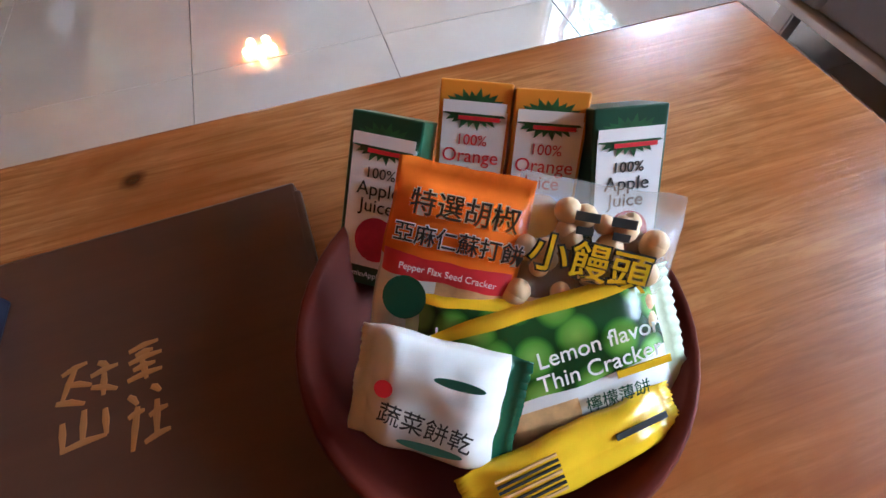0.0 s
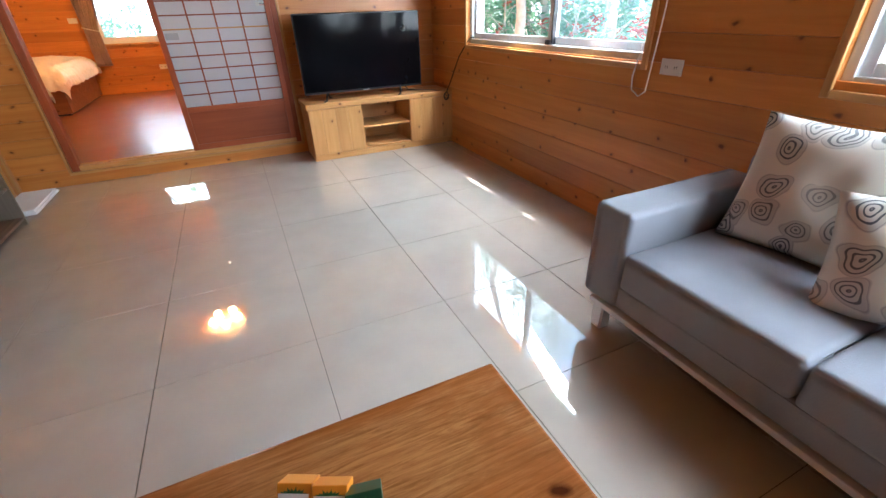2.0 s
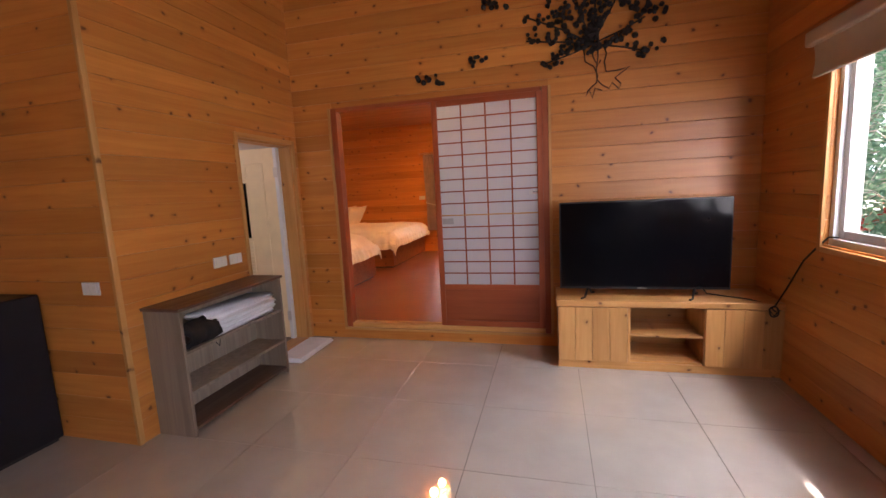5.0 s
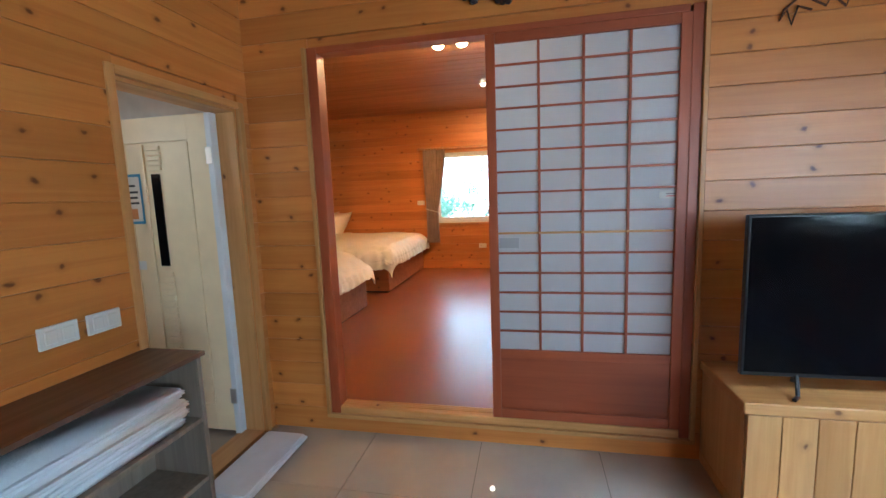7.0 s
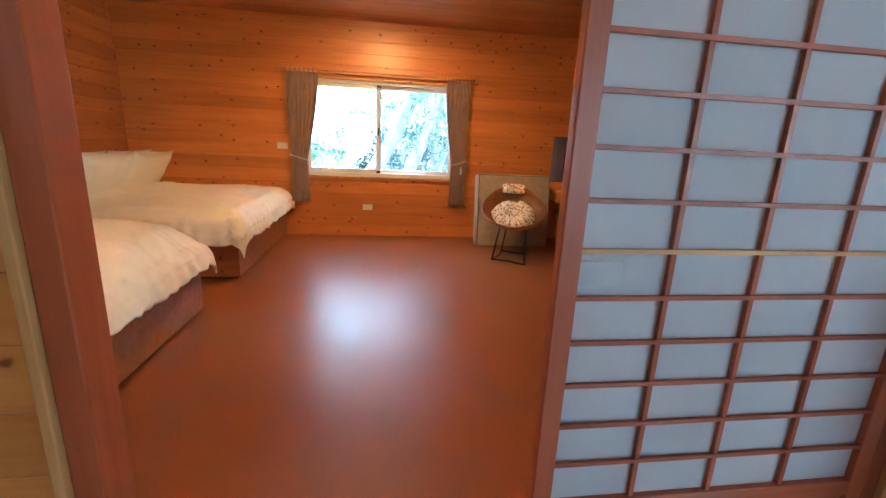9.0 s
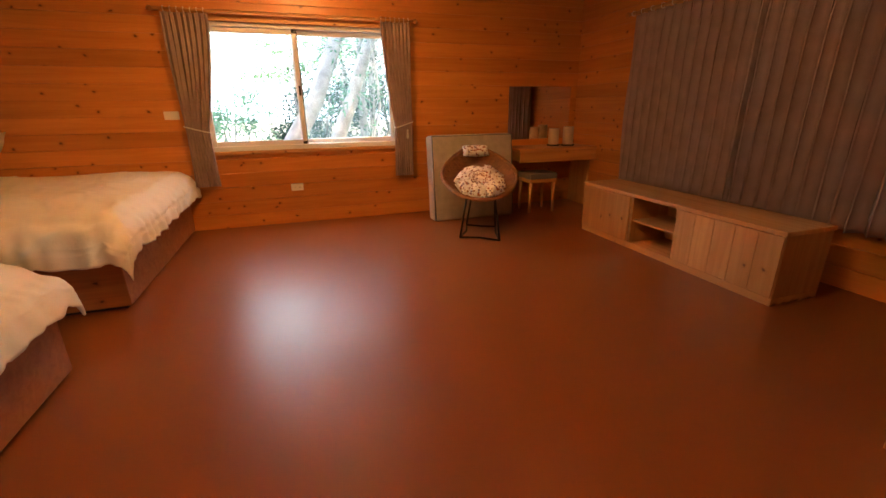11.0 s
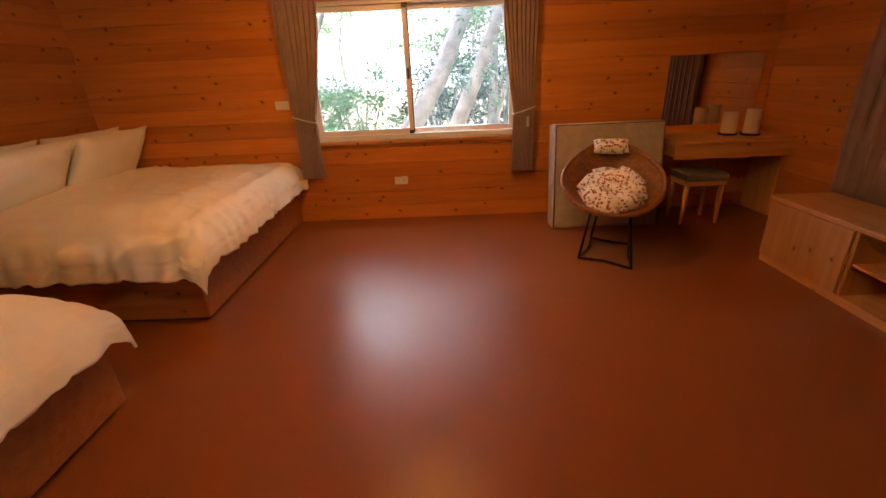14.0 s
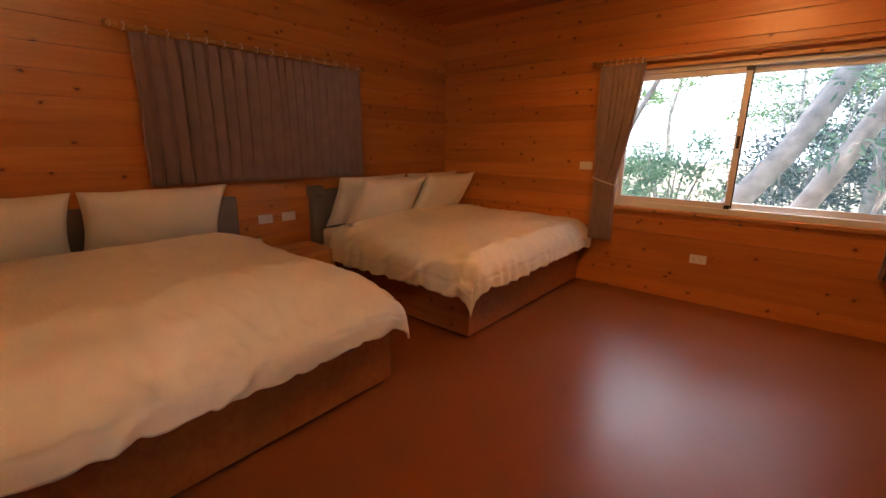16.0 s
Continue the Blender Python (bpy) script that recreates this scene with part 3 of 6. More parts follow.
def sash_window(name, label, m, w, h, deep, mid, lock=True, screen=True):
    """A sliding window in its own plane: x across, z up, the room at -y."""
    ob = tagged(new(name), label, "window", kind="structure")
    ob.matrix_basis = m
    f = 0.035
    fr_ = part("window_frame", box((0, 0.0, 0), (f, deep, h), 0.003), ALU, ob)
    part("window_frame", box((w - f, 0.0, 0), (w, deep, h), 0.003), ALU, ob)
    part("window_frame", box((f, 0.0, h - f), (w - f, deep, h), 0.003), ALU, ob)
    part("window_sill", box((f, 0.0, 0), (w - f, deep, f + 0.01), 0.003), ALU, ob)
    for i, (a, b, y) in enumerate(((f, mid + 0.02, 0.025), (mid - 0.02, w - f, 0.06))):
        s = new("sash")
        s.parent = ob
        part("sash_stile", box((a, y, f + 0.01), (a + 0.038, y + 0.028, h - f), 0.003), ALU, s)
        part("sash_stile", box((b - 0.038, y, f + 0.01), (b, y + 0.028, h - f), 0.003), ALU, s)
        part("sash_rail", box((a + 0.038, y, f + 0.01), (b - 0.038, y + 0.028, f + 0.055), 0.003), ALU, s)
        part("sash_rail", box((a + 0.038, y, h - f - 0.045), (b - 0.038, y + 0.028, h - f), 0.003), ALU, s)
        g = part("pane", box((a + 0.038, y + 0.012, f + 0.055), (b - 0.038, y + 0.016, h - f - 0.045), 0), GLASS, s, "clear glass pane")
        g.visible_shadow = False
    if screen:
        sc = part("insect_screen", box((mid - 0.01, 0.098, f + 0.012), (w - f - 0.004, 0.0985, h - f - 0.004), 0), SCREENMESH, ob, "fine insect screen tinted blue-green to imitate haze")
        sc.visible_shadow = False
        part("screen_frame", box((mid - 0.03, 0.092, f + 0.012), (mid - 0.005, 0.105, h - f - 0.004), 0.002), ALU, ob)
    part("seal", box((mid + 0.02, 0.024, f + 0.012), (mid + 0.028, 0.056, h - f - 0.002), 0.001), BLACK, ob, "black rubber seal")
    if lock:
        part("latch", box((mid - 0.008, 0.004, h * 0.45), (mid + 0.012, 0.025, h * 0.45 + 0.09), 0.004), BLACK, ob, "dark latch")
        part("stop_block", box((mid - 0.02, 0.005, f + 0.010), (mid + 0.02, 0.024, f + 0.040), 0.003), BLACK, ob, "black corner block")
        part("stop_block", box((mid - 0.02, 0.005, h - f - 0.030), (mid + 0.02, 0.024, h - f - 0.001), 0.003), BLACK, ob, "black corner block")
    return ob


def lining(name, label, m, w, h, deep, mat_x, mat_z, face=0.05):
    """The wooden lining and casing round a window opening, a hand's breadth wide."""
    ob = tagged(new(name), label, "window trim", kind="structure")
    ob.matrix_basis = m
    for a, b in ((-face, 0.0), (w, w + face)):
        part("casing", box((a, -0.035, -face), (b, -0.016, h + face), 0.004), mat_z, ob)
    for a, b in ((-face, 0.0), (h, h + face)):
        part("casing", box((0, -0.036, a), (w, -0.016, b), 0.004), mat_x, ob)
    return ob


for nm, (ya, yb, za, zb), mid in (("window_1", W1, 1.07), ("window_2", W2, 0.95)):
    m = pose(XR, yb, za, 0, 0, -90)
    sash_window(nm, "white aluminium sliding window looking onto trees", m @ pose(0, 0.005, 0), yb - ya, zb - za, 0.12, mid)
    lining(nm.replace("window", "window_trim"), "pale pine casing round the window", m, yb - ya, zb - za, 0.1, PINE_TRIM, PINE_UP, 0.03)
m = pose(BW[0], YW, BW[2])
sash_window("window_3", "white aluminium sliding window, bright outside", m @ pose(0, 0.005, 0), BW[1] - BW[0], BW[3] - BW[2], 0.12, 2.575 - BW[0])
lining("window_trim_3", "pale pine casing round the bedroom window", m, BW[1] - BW[0], BW[3] - BW[2], 0.1, PINE_TRIM, PINE_UP, 0.03)

# ---- roller blind with its chain ----
bl = thing("roller_blind", "cream fabric roller blind, rolled most of the way up", "roller blind", pose(0, 0, 0))
part("head_box", box((5.30, 1.165, 2.005), (5.39, 3.29, 2.085), 0.012, 3), BLINDCLOTH, bl)
bm = bmesh.new()
grid(bm, 2, 8, lambda u, v: Vector((5.335 + 0.01 * math.sin(v * 3), 1.19 + 2.07 * u, 2.01 - 0.16 * v)))
thick(part("cloth", bm, BLINDCLOTH, bl), 0.003)
part("bottom_bar", box((5.330, 1.19, 1.838), (5.350, 3.26, 1.856), 0.006), BLINDCLOTH, bl)
bm = bmesh.new()
tube(bm, [(5.375, 1.175, 2.03)] + [(5.375, 1.175 + 0.012 * math.sin(k), 2.0 - k * 0.155) for k in range(1, 8)] +
     [(5.375, 1.19, 0.80), (5.375, 1.23, 0.772), (5.375, 1.28, 0.80)] + [(5.375, 1.29, 0.86), (5.375, 1.275, 0.93), (5.372, 1.26, 1.02)], 0.0035, 6)
part("pull_chain", bm, PLASTIC, bl, "white bead chain", True)

# ---- plates on the walls ----


def plate(m, kind, label):
    """A wall plate facing local -y."""
    n = thing("wall_socket" if kind == "socket" else "light_switch", label, "wall plate", m)
    part("cover", box((-0.06, -0.010, -0.036), (0.06, 0, 0.036), 0.003), PLASTIC, n)
    if kind == "socket":
        for sx in (-0.026, 0.026):
            for dx in (-0.006, 0.006):
                part("slot", box((sx + dx - 0.0012, -0.0108, -0.006), (sx + dx + 0.0012, -0.0099, 0.006), 0), BLACK, n)
    else:
        for sx in (-0.026, 0.026):
            part("rocker", box((sx - 0.018, -0.014, -0.022), (sx + 0.018, -0.0098, 0.022), 0.002), PLASTIC, n)
    return n


plate(pose(XR - 0.016, 1.075, 0.925, 0, 0, -90), "socket", "white double socket on the pine wall by the blind chain")
plate(pose(XL + 0.016, 2.86, 0.92, 0, 0, 90), "switch", "white double switch above the grey shelf")
plate(pose(XL + 0.016, 3.01, 0.92, 0, 0, 90), "switch", "white double switch beside the bathroom door")
plate(pose(1.53, YN - 0.016, 0.905), "switch", "white switch on the recess wall above the fridge")
plate(pose(2.447, YW - 0.016, 0.51), "socket", "white socket low under the bedroom window")
plate(pose(1.455, YW - 0.016, 1.22), "switch", "white switch beside the bedroom curtain")
plate(pose(BX0 + 0.016, 6.30, 0.80, 0, 0, 90), "socket", "white socket over the bedside cabinet")
plate(pose(BX0 + 0.016, 6.50, 0.80, 0, 0, 90), "switch", "white switch over the bedside cabinet")

# ---- trims of the living room ----
tr = structure("trim", box((XL - 0.002, YN - 0.020, 0), (XL + 0.022, YN + 0.012, 3.9), 0.004), PINE_UP, "pale rounded pine corner bead", "trim")
dc = tagged(new("door_casing"), "pine casing of the bathroom door", "door frame", kind="structure")
part("casing", box((XL + 0.0, BD[1], 0), (XL + 0.026, BD[1] + 0.035, BD[3] + 0.035), 0.004), PINE_UP, dc)
part("casing", box((XL + 0.0, BD[0] - 0.035, 0), (XL + 0.026, BD[0], BD[3] + 0.035), 0.004), PINE_UP, dc)
part("casing", box((XL + 0.001, BD[0], BD[3]), (XL + 0.026, BD[1], BD[3] + 0.035), 0.004), PINE_Y, dc)
part("lining", box((XL - 0.13, BD[1] - 0.015, 0), (XL, BD[1] + 0.0, BD[3]), 0.002), PINE_UP, dc)
part("lining", box((XL - 0.13, BD[0], 0), (XL, BD[0] + 0.015, BD[3]), 0.002), PINE_UP, dc)
part("lining", box((XL - 0.13, BD[0] + 0.015, BD[3] - 0.015), (XL, BD[1] - 0.015, BD[3]), 0.002), PINE_Y, dc)
part("threshold", box((XL - 0.13, BD[0] + 0.015, 0.0), (XL + 0.01, BD[1] - 0.015, 0.022), 0.003), PINE_Y, dc)
part("metal_jamb", box((XL - 0.14, BD[1] - 0.065, 0.02), (XL - 0.105, BD[1] - 0.016, BD[3] - 0.016), 0.004), ALU, dc, "white metal jamb")

# bathroom behind the door
bm = bmesh.new()
cube(bm, (0.30, YN + 0.125, -0.10), (XL - 0.13, YB - 0.002, -0.004))
structure("floor_bathroom", bm, CONCRETE, "dark grey bathroom floor", "floor")
bm = bmesh.new()
# unseen high opening, added to let in the lamp for the bathroom door
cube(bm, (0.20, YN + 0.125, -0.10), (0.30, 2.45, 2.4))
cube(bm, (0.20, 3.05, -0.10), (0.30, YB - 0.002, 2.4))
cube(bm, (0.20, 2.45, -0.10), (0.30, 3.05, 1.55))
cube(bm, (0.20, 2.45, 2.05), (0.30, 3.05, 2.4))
cube(bm, (0.30, YB - 0.06, -0.004), (XL - 0.13, YB - 0.018, 2.3))
structure("wall_bathroom_far", bm, BATHWALL, "grey bathroom wall", "wall")
bm = bmesh.new()
cube(bm, (0.30, YN + 0.125, 2.3), (XL - 0.13, YB - 0.002, 2.4))
structure("ceiling_bathroom", bm, WHITE, "white bathroom ceiling", "ceiling")

# ---- the open bathroom door ----
d = tagged(new("door_1"), "cream ribbed bathroom door standing open", "door", kind="structure")
d.matrix_basis = pose(0.905, 3.795, 0.03)
W, H = 0.63, 1.765
part("slab", box((0, 0.014, 0), (W, 0.04, H), 0.003), CREAM, d)
part("stile", box((0, 0, 0), (0.10, 0.014, H), 0.002), CREAM, d)
part("stile", box((W - 0.115, 0, 0), (W, 0.014, H), 0.002), CREAM, d)
part("rail", box((0.10, 0.0005, H - 0.13), (W - 0.115, 0.014, H), 0.002), CREAM, d)
part("rail", box((0.10, 0.0005, 0), (W - 0.115, 0.014, 0.15), 0.002), CREAM, d)
part("panel", box((0.109, 0.003, 0.159), (0.217, 0.014, H - 0.139), 0.002), CREAM, d)
part("panel", box((0.343, 0.003, 0.159), (W - 0.124, 0.014, H - 0.139), 0.002), CREAM, d)
for k in range(5):
    part("rib", box((0.235, 0.001, H - 0.28 + 0.027 * k), (0.325, 0.014, H - 0.28 + 0.027 * k + 0.022), 0.003), CREAM, d)
for k in range(22):
    part("rib", box((0.235, 0.001, 0.17 + 0.0345 * k), (0.325, 0.014, 0.17 + 0.0345 * k + 0.028), 0.003), CREAM, d)
part("glass_slot", box((0.254, 0.004, 0.955), (0.306, 0.014, H - 0.30), 0.001), SCREEN, d, "narrow dark glass slot")
hn = part("handle", box((0.025, -0.010, 0.83), (0.075, 0.0, 0.88), 0.004), CHROME, d, "chrome lever handle")
bm = bmesh.new()
tube(bm, [(0.05, -0.008, 0.855), (0.05, -0.045, 0.855), (0.07, -0.05, 0.853), (0.14, -0.05, 0.848)], 0.009, 10)
part("lever", bm, CHROME, hn, "", True)
part("notice", box((0.06, -0.0016, 0.935), (0.16, -0.0003, 0.985), 0), PLASTIC, d, "small white notice")
ps = part("poster", box((0.035, -0.0016, 1.195), (0.19, -0.0003, 1.47), 0), plain("blue_border_print", (0.06, 0.24, 0.42), 0.5), d, "poster with a blue border and small writing")
part("poster_field", box((0.047, -0.0030, 1.21), (0.178, -0.0017, 1.455), 0), plain("pale_print", (0.66, 0.62, 0.56), 0.5), ps)
for k, (a, b, zz) in enumerate(((0.075, 0.15, 1.40), (0.06, 0.165, 1.365), (0.065, 0.16, 1.335), (0.06, 0.165, 1.305))):
    part("writing_bar", box((a, -0.0040, zz), (b, -0.0031, zz + 0.012), 0), BLACK, ps)
part("picture_patch", box((0.075, -0.0040, 1.222), (0.15, -0.0031, 1.28), 0), plain("orange_print", (0.55, 0.22, 0.06), 0.5), ps)
part("picture_patch", box((0.05, -0.0040, 1.41), (0.08, -0.0031, 1.45), 0), plain("pink_print", (0.60, 0.25, 0.25), 0.5), ps)
for zz in (0.17, 1.50):
    part("hinge", box((W - 0.005, -0.012, zz), (W + 0.035, 0.006, zz + 0.09), 0.003), CHROME, d, "steel hinge")

# ---- television on its cabinet ----
c = thing("tv_cabinet", "low knotty pine cabinet with two doors and open shelves", "cabinet", pose(3.985, 3.52, 0))
W, D, H = 1.42, 0.41, 0.51
part("top", box((-0.012, -0.012, H - 0.045), (W, D, H), 0.006), PINE_TRIM, c)
part("plinth", box((0, 0.006, 0), (W - 0.004, D, 0.055), 0.003), PINE_TRIM, c)
for a in (0, 0.475, 0.955, W - 0.022):
    part("side", box((a, 0.008, 0.055), (a + 0.018, D, H - 0.045), 0.002), PINE_UP, c)
part("back", box((0.02, D - 0.014, 0.06), (W - 0.024, D - 0.002, H - 0.046), 0), PINE_TRIM, c)
part("shelf", box((0.493, 0.02, 0.245), (0.955, D - 0.016, 0.263), 0.003), PINE_TRIM, c)
part("shelf", box((0.493, 0.02, 0.056), (0.955, D - 0.016, 0.07), 0.003), PINE_TRIM, c)
for a, b in ((0.003, 0.472), (0.960, W - 0.006)):
    dr = part("door", box((a, 0.0, 0.058), (b, 0.0075, H - 0.048), 0.002), PINE_UP, c)
    n = 4
    for k in range(n):
        part("board", box((a + (b - a) * k / n + 0.001, -0.008, 0.060), (a + (b - a) * (k + 1) / n - 0.001, 0.0, H - 0.050), 0.003), PINE_UP, dr)
tv = thing("television", "large black flat television switched off", "television", pose(4.005, 3.62, 0.511))
part("screen_panel", box((0, 0, 0.06), (1.117, 0.03, 0.695), 0.006), BLACK, tv)
part("screen", box((0.010, -0.002, 0.078), (1.107, 0.0, 0.685), 0), SCREEN, tv, "dark glossy screen")
part("back_shell", box((0.2, 0.03, 0.10), (0.92, 0.065, 0.5), 0.015), BLACK, tv)
part("badge", box((0.53, -0.004, 0.064), (0.59, -0.001, 0.070), 0), CHROME, tv)
for sx in (0.20, 0.90):
    bm = bmesh.new()
    tube(bm, [(sx, 0.015, 0.075), (sx - 0.03, -0.06, 0.010), (sx - 0.055, -0.085, 0.007)], 0.008, 6)
    tube(bm, [(sx, 0.015, 0.075), (sx + 0.03, 0.09, 0.010), (sx + 0.05, 0.12, 0.007)], 0.008, 6)
    part("foot", bm, BLACK, tv)
cb = thing("power_cable", "thin black cable hanging from the window corner to the cabinet", "cable")
bm = bmesh.new()
tube(bm, [(4.95, 3.70, 0.60), (5.0, 3.69, 0.527), (5.12, 3.65, 0.518), (5.22, 3.58, 0.518), (5.30, 3.53, 0.500), (5.335, 3.50, 0.46), (5.36, 3.50, 0.47), (5.33, 3.50, 0.43),
          (5.30, 3.50, 0.47), (5.335, 3.50, 0.50), (5.37, 3.46, 0.62), (5.385, 3.33, 0.82), (5.39, 3.20, 0.93), (5.39, 3.12, 0.985), (5.40, 3.06, 0.99)], 0.005, 6)
part("cord", bm, CABLE, cb, "", True)
bm = bmesh.new()
tube(bm, [(5.325 + 0.025 * math.cos(a), 3.492 + 0.004 * math.sin(3 * a), 0.46 + 0.035 * math.sin(a)) for a in np.linspace(0, 12, 40)], 0.005, 6)
part("coil", bm, CABLE, cb, "", True)

# ---- the grey shelf with towels ----
c = thing("open_shelf", "grey oak open shelf unit with a brown top", "shelf", pose(1.70, 2.245, 0))
D, W, H = 0.255, 0.905, 0.765
part("top", box((-0.002, -0.012, H - 0.018), (D + 0.012, W + 0.012, H), 0.002), BROWNTOP, c, "brown wood-grain top")
for a in (0, W - 0.02):
    part("side", box((0, a, 0), (D, a + 0.02, H - 0.018), 0.002), GREYWOOD, c)
for zz in (0.035, 0.25, 0.49):
    part("shelf_board", box((0.008, 0.02, zz), (D - 0.004, W - 0.02, zz + 0.018), 0.002), BROWNTOP if zz < 0.1 else GREYWOOD, c)
part("back_panel", box((0, 0.02, 0.035), (0.007, W - 0.02, H - 0.02), 0), GREYWOOD, c)
for y0, hs, lab in ((2.42, 4, "stack of folded white towels on the grey shelf"),):
    tw = thing("towel_stack", lab, "towels", pose(1.715, 0, 0.509))
    for k in range(4):
        bm = bmesh.new()
        cube(bm, (0.0, 2.50 - 0.02 * (k % 2), 0.036 * k), (0.225 + 0.012 * (k % 3), 3.08 + 0.01 * (k % 2), 0.036 * k + 0.034))
        bmesh.ops.bevel(bm, geom=bm.edges[:], offset=0.015, segments=3, affect="EDGES")
        part("towel", bm, TOWEL, tw, "", True)
bag = thing("cloth_bag", "crumpled black cloth pouch with a drawstring", "bag", pose(1.80, 2.30, 0.509))
bm = bmesh.new()
noise.seed_set(3)
g = grid(bm, 18, 12, lambda u, v: Vector((0.06 + 0.085 * math.sin(v * math.pi), 0.23 * u, 0.002 + 0.12 * v * (1 - 0.25 * abs(u - 0.5)))) + 0.016 * noise.noise_vector(Vector((u * 5, v * 4, 1))))
thick(part("pouch", bm, BLACKCLOTH, bag, "", True), 0.03)
bm = bmesh.new()
tube(bm, [(0.12, 0.17, 0.03), (0.15, 0.18, -0.02), (0.155, 0.20, -0.05), (0.15, 0.215, -0.02), (0.12, 0.21, 0.03)], 0.003, 5)
part("drawstring", bm, BLACKCLOTH, bag, "", True)
mt = thing("bath_mat", "folded white towel mat on the tiles by the bathroom door", "mat", pose(1.72, 3.30, 0.001))
bm = bmesh.new()
cube(bm, (0, 0, 0), (0.245, 0.53, 0.018))
bmesh.ops.bevel(bm, geom=bm.edges[:], offset=0.007, segments=2, affect="EDGES")
part("lower_fold", bm, TOWEL, mt)
bm = bmesh.new()
cube(bm, (0.004, 0.006, 0.0185), (0.235, 0.52, 0.034))
bmesh.ops.bevel(bm, geom=bm.edges[:], offset=0.007, segments=2, affect="EDGES")
part("upper_fold", bm, TOWEL, mt)

# ---- the fridge in the recess ----
c = thing("fridge", "small dark fridge standing in the recess", "fridge", pose(0.60, 1.52, 0))
part("body", box((0, 0.05, 0.02), (0.56, 0.58, 0.875), 0.01), FRIDGE, c)
part("door", box((0, 0, 0.03), (0.56, 0.046, 0.865), 0.012), FRIDGE, c)
part("grip", box((0.06, -0.012, 0.79), (0.28, 0.0, 0.815), 0.006), BLACK, c)
part("base", box((0.02, 0.06, 0), (0.54, 0.56, 0.02), 0), BLACK, c)

# ---- pine-cone tree on the wall ----
art = thing("wall_tree", "tree picture made of dark pine cones and brown vine", "wall decoration", pose(0, YB - 0.018, 0))
rng = random.Random(5)


def cone_mesh():
    bm = bmesh.new()
    lathe(bm, [(0, 0.012), (0.010, 0.010), (0.0165, 0.0), (0.012, -0.010), (0, -0.012)], (0, 0, 0), 7)
    me = bpy.data.meshes.new("cone")
    bm.to_mesh(me)
    bm.free()
    me.materials.append(CONE)
    return me


cone = cone_mesh()


def sprinkle(p, q, n, spread):
    for k in range(n):
        f = (k + rng.random()) / n
        s = 0.95 + 0.55 * rng.random()
        o = new("cone", cone)
        o.parent = art
        o.matrix_basis = Matrix.Translation((p[0] + (q[0] - p[0]) * f + rng.gauss(0, spread), -0.012 - 0.014 * rng.random(), p[1] + (q[1] - p[1]) * f + rng.gauss(0, spread))) @             Euler((rng.random() * 3, rng.random() * 3, rng.random() * 3)).to_matrix().to_4x4() @ Matrix.Diagonal((s, s, s, 1))


ROOT = (4.26, 2.36)
for q, n, s in (((3.92, 2.26), 24, 0.024), ((3.78, 2.44), 22, 0.022), ((3.77, 2.62), 26, 0.026), ((3.90, 2.72), 26, 0.03), ((4.03, 2.84), 30, 0.03),
                ((4.25, 2.97), 34, 0.026), ((4.36, 2.90), 26, 0.026), ((4.50, 2.88), 26, 0.02)):
    sprinkle((ROOT[0], ROOT[1] + 0.02), q, n, s)
sprinkle((4.03, 2.52), (4.28, 2.66), 18, 0.05)
for p, q, n, s in (((4.38, 2.76), (4.56, 2.52), 18, 0.022), ((4.56, 2.52), (4.78, 2.54), 14, 0.03), ((4.65, 2.76), (4.64, 2.52), 9, 0.012), ((4.40, 2.33), (4.60, 2.50), 14, 0.02), ((4.30, 2.34), (4.48, 2.38), 8, 0.015),
                   ((4.50, 2.36), (4.62, 2.24), 10, 0.02), ((4.60, 2.28), (4.73, 2.32), 6, 0.02), ((4.22, 2.30), (4.36, 2.34), 6, 0.01),
                   ((3.44, 2.76), (3.64, 2.73), 11, 0.018), ((3.77, 2.95), (3.89, 2.87), 12, 0.024), ((3.99, 3.06), (4.06, 2.99), 7, 0.012),
                   ((2.90, 2.27), (3.12, 2.21), 11, 0.018), ((3.30, 2.35), (3.46, 2.34), 9, 0.018)):
    sprinkle(p, q, n, s)
bm = bmesh.new()
for pts in ([(4.20, 2.33), (4.21, 2.24), (4.27, 2.20), (4.30, 2.13), (4.29, 2.08), (4.23, 2.03), (4.215, 1.99), (4.24, 2.03), (4.26, 1.97), (4.28, 2.04), (4.33, 2.02)],
            [(4.30, 2.34), (4.30, 2.26), (4.29, 2.18), (4.295, 2.10), (4.33, 2.06), (4.38, 2.03), (4.40, 2.07), (4.45, 2.02), (4.46, 2.06), (4.42, 2.10), (4.46, 2.13), (4.52, 2.17), (4.45, 2.155), (4.36, 2.15), (4.345, 2.22), (4.36, 2.28), (4.34, 2.34)],
            [(4.255, 2.34), (4.265, 2.27), (4.30, 2.20), (4.32, 2.24)]):
    tube(bm, [(x, -0.008, z) for x, z in pts], 0.005, 5)
part("vine_trunk", bm, TWIG, art, "brown vine bent into a trunk", True)
bm = bmesh.new()
for q in ((3.92, 2.26), (3.78, 2.44), (3.77, 2.62), (4.03, 2.84), (4.25, 2.97), (4.50, 2.88), (4.62, 2.50), (4.64, 2.26)):
    tube(bm, [(ROOT[0], -0.006, ROOT[1]), ((ROOT[0] + q[0]) / 2 + 0.03, -0.006, (ROOT[1] + q[1]) / 2), (q[0], -0.006, q[1])], 0.006, 5)
part("branches", bm, CONE, art, "", True)
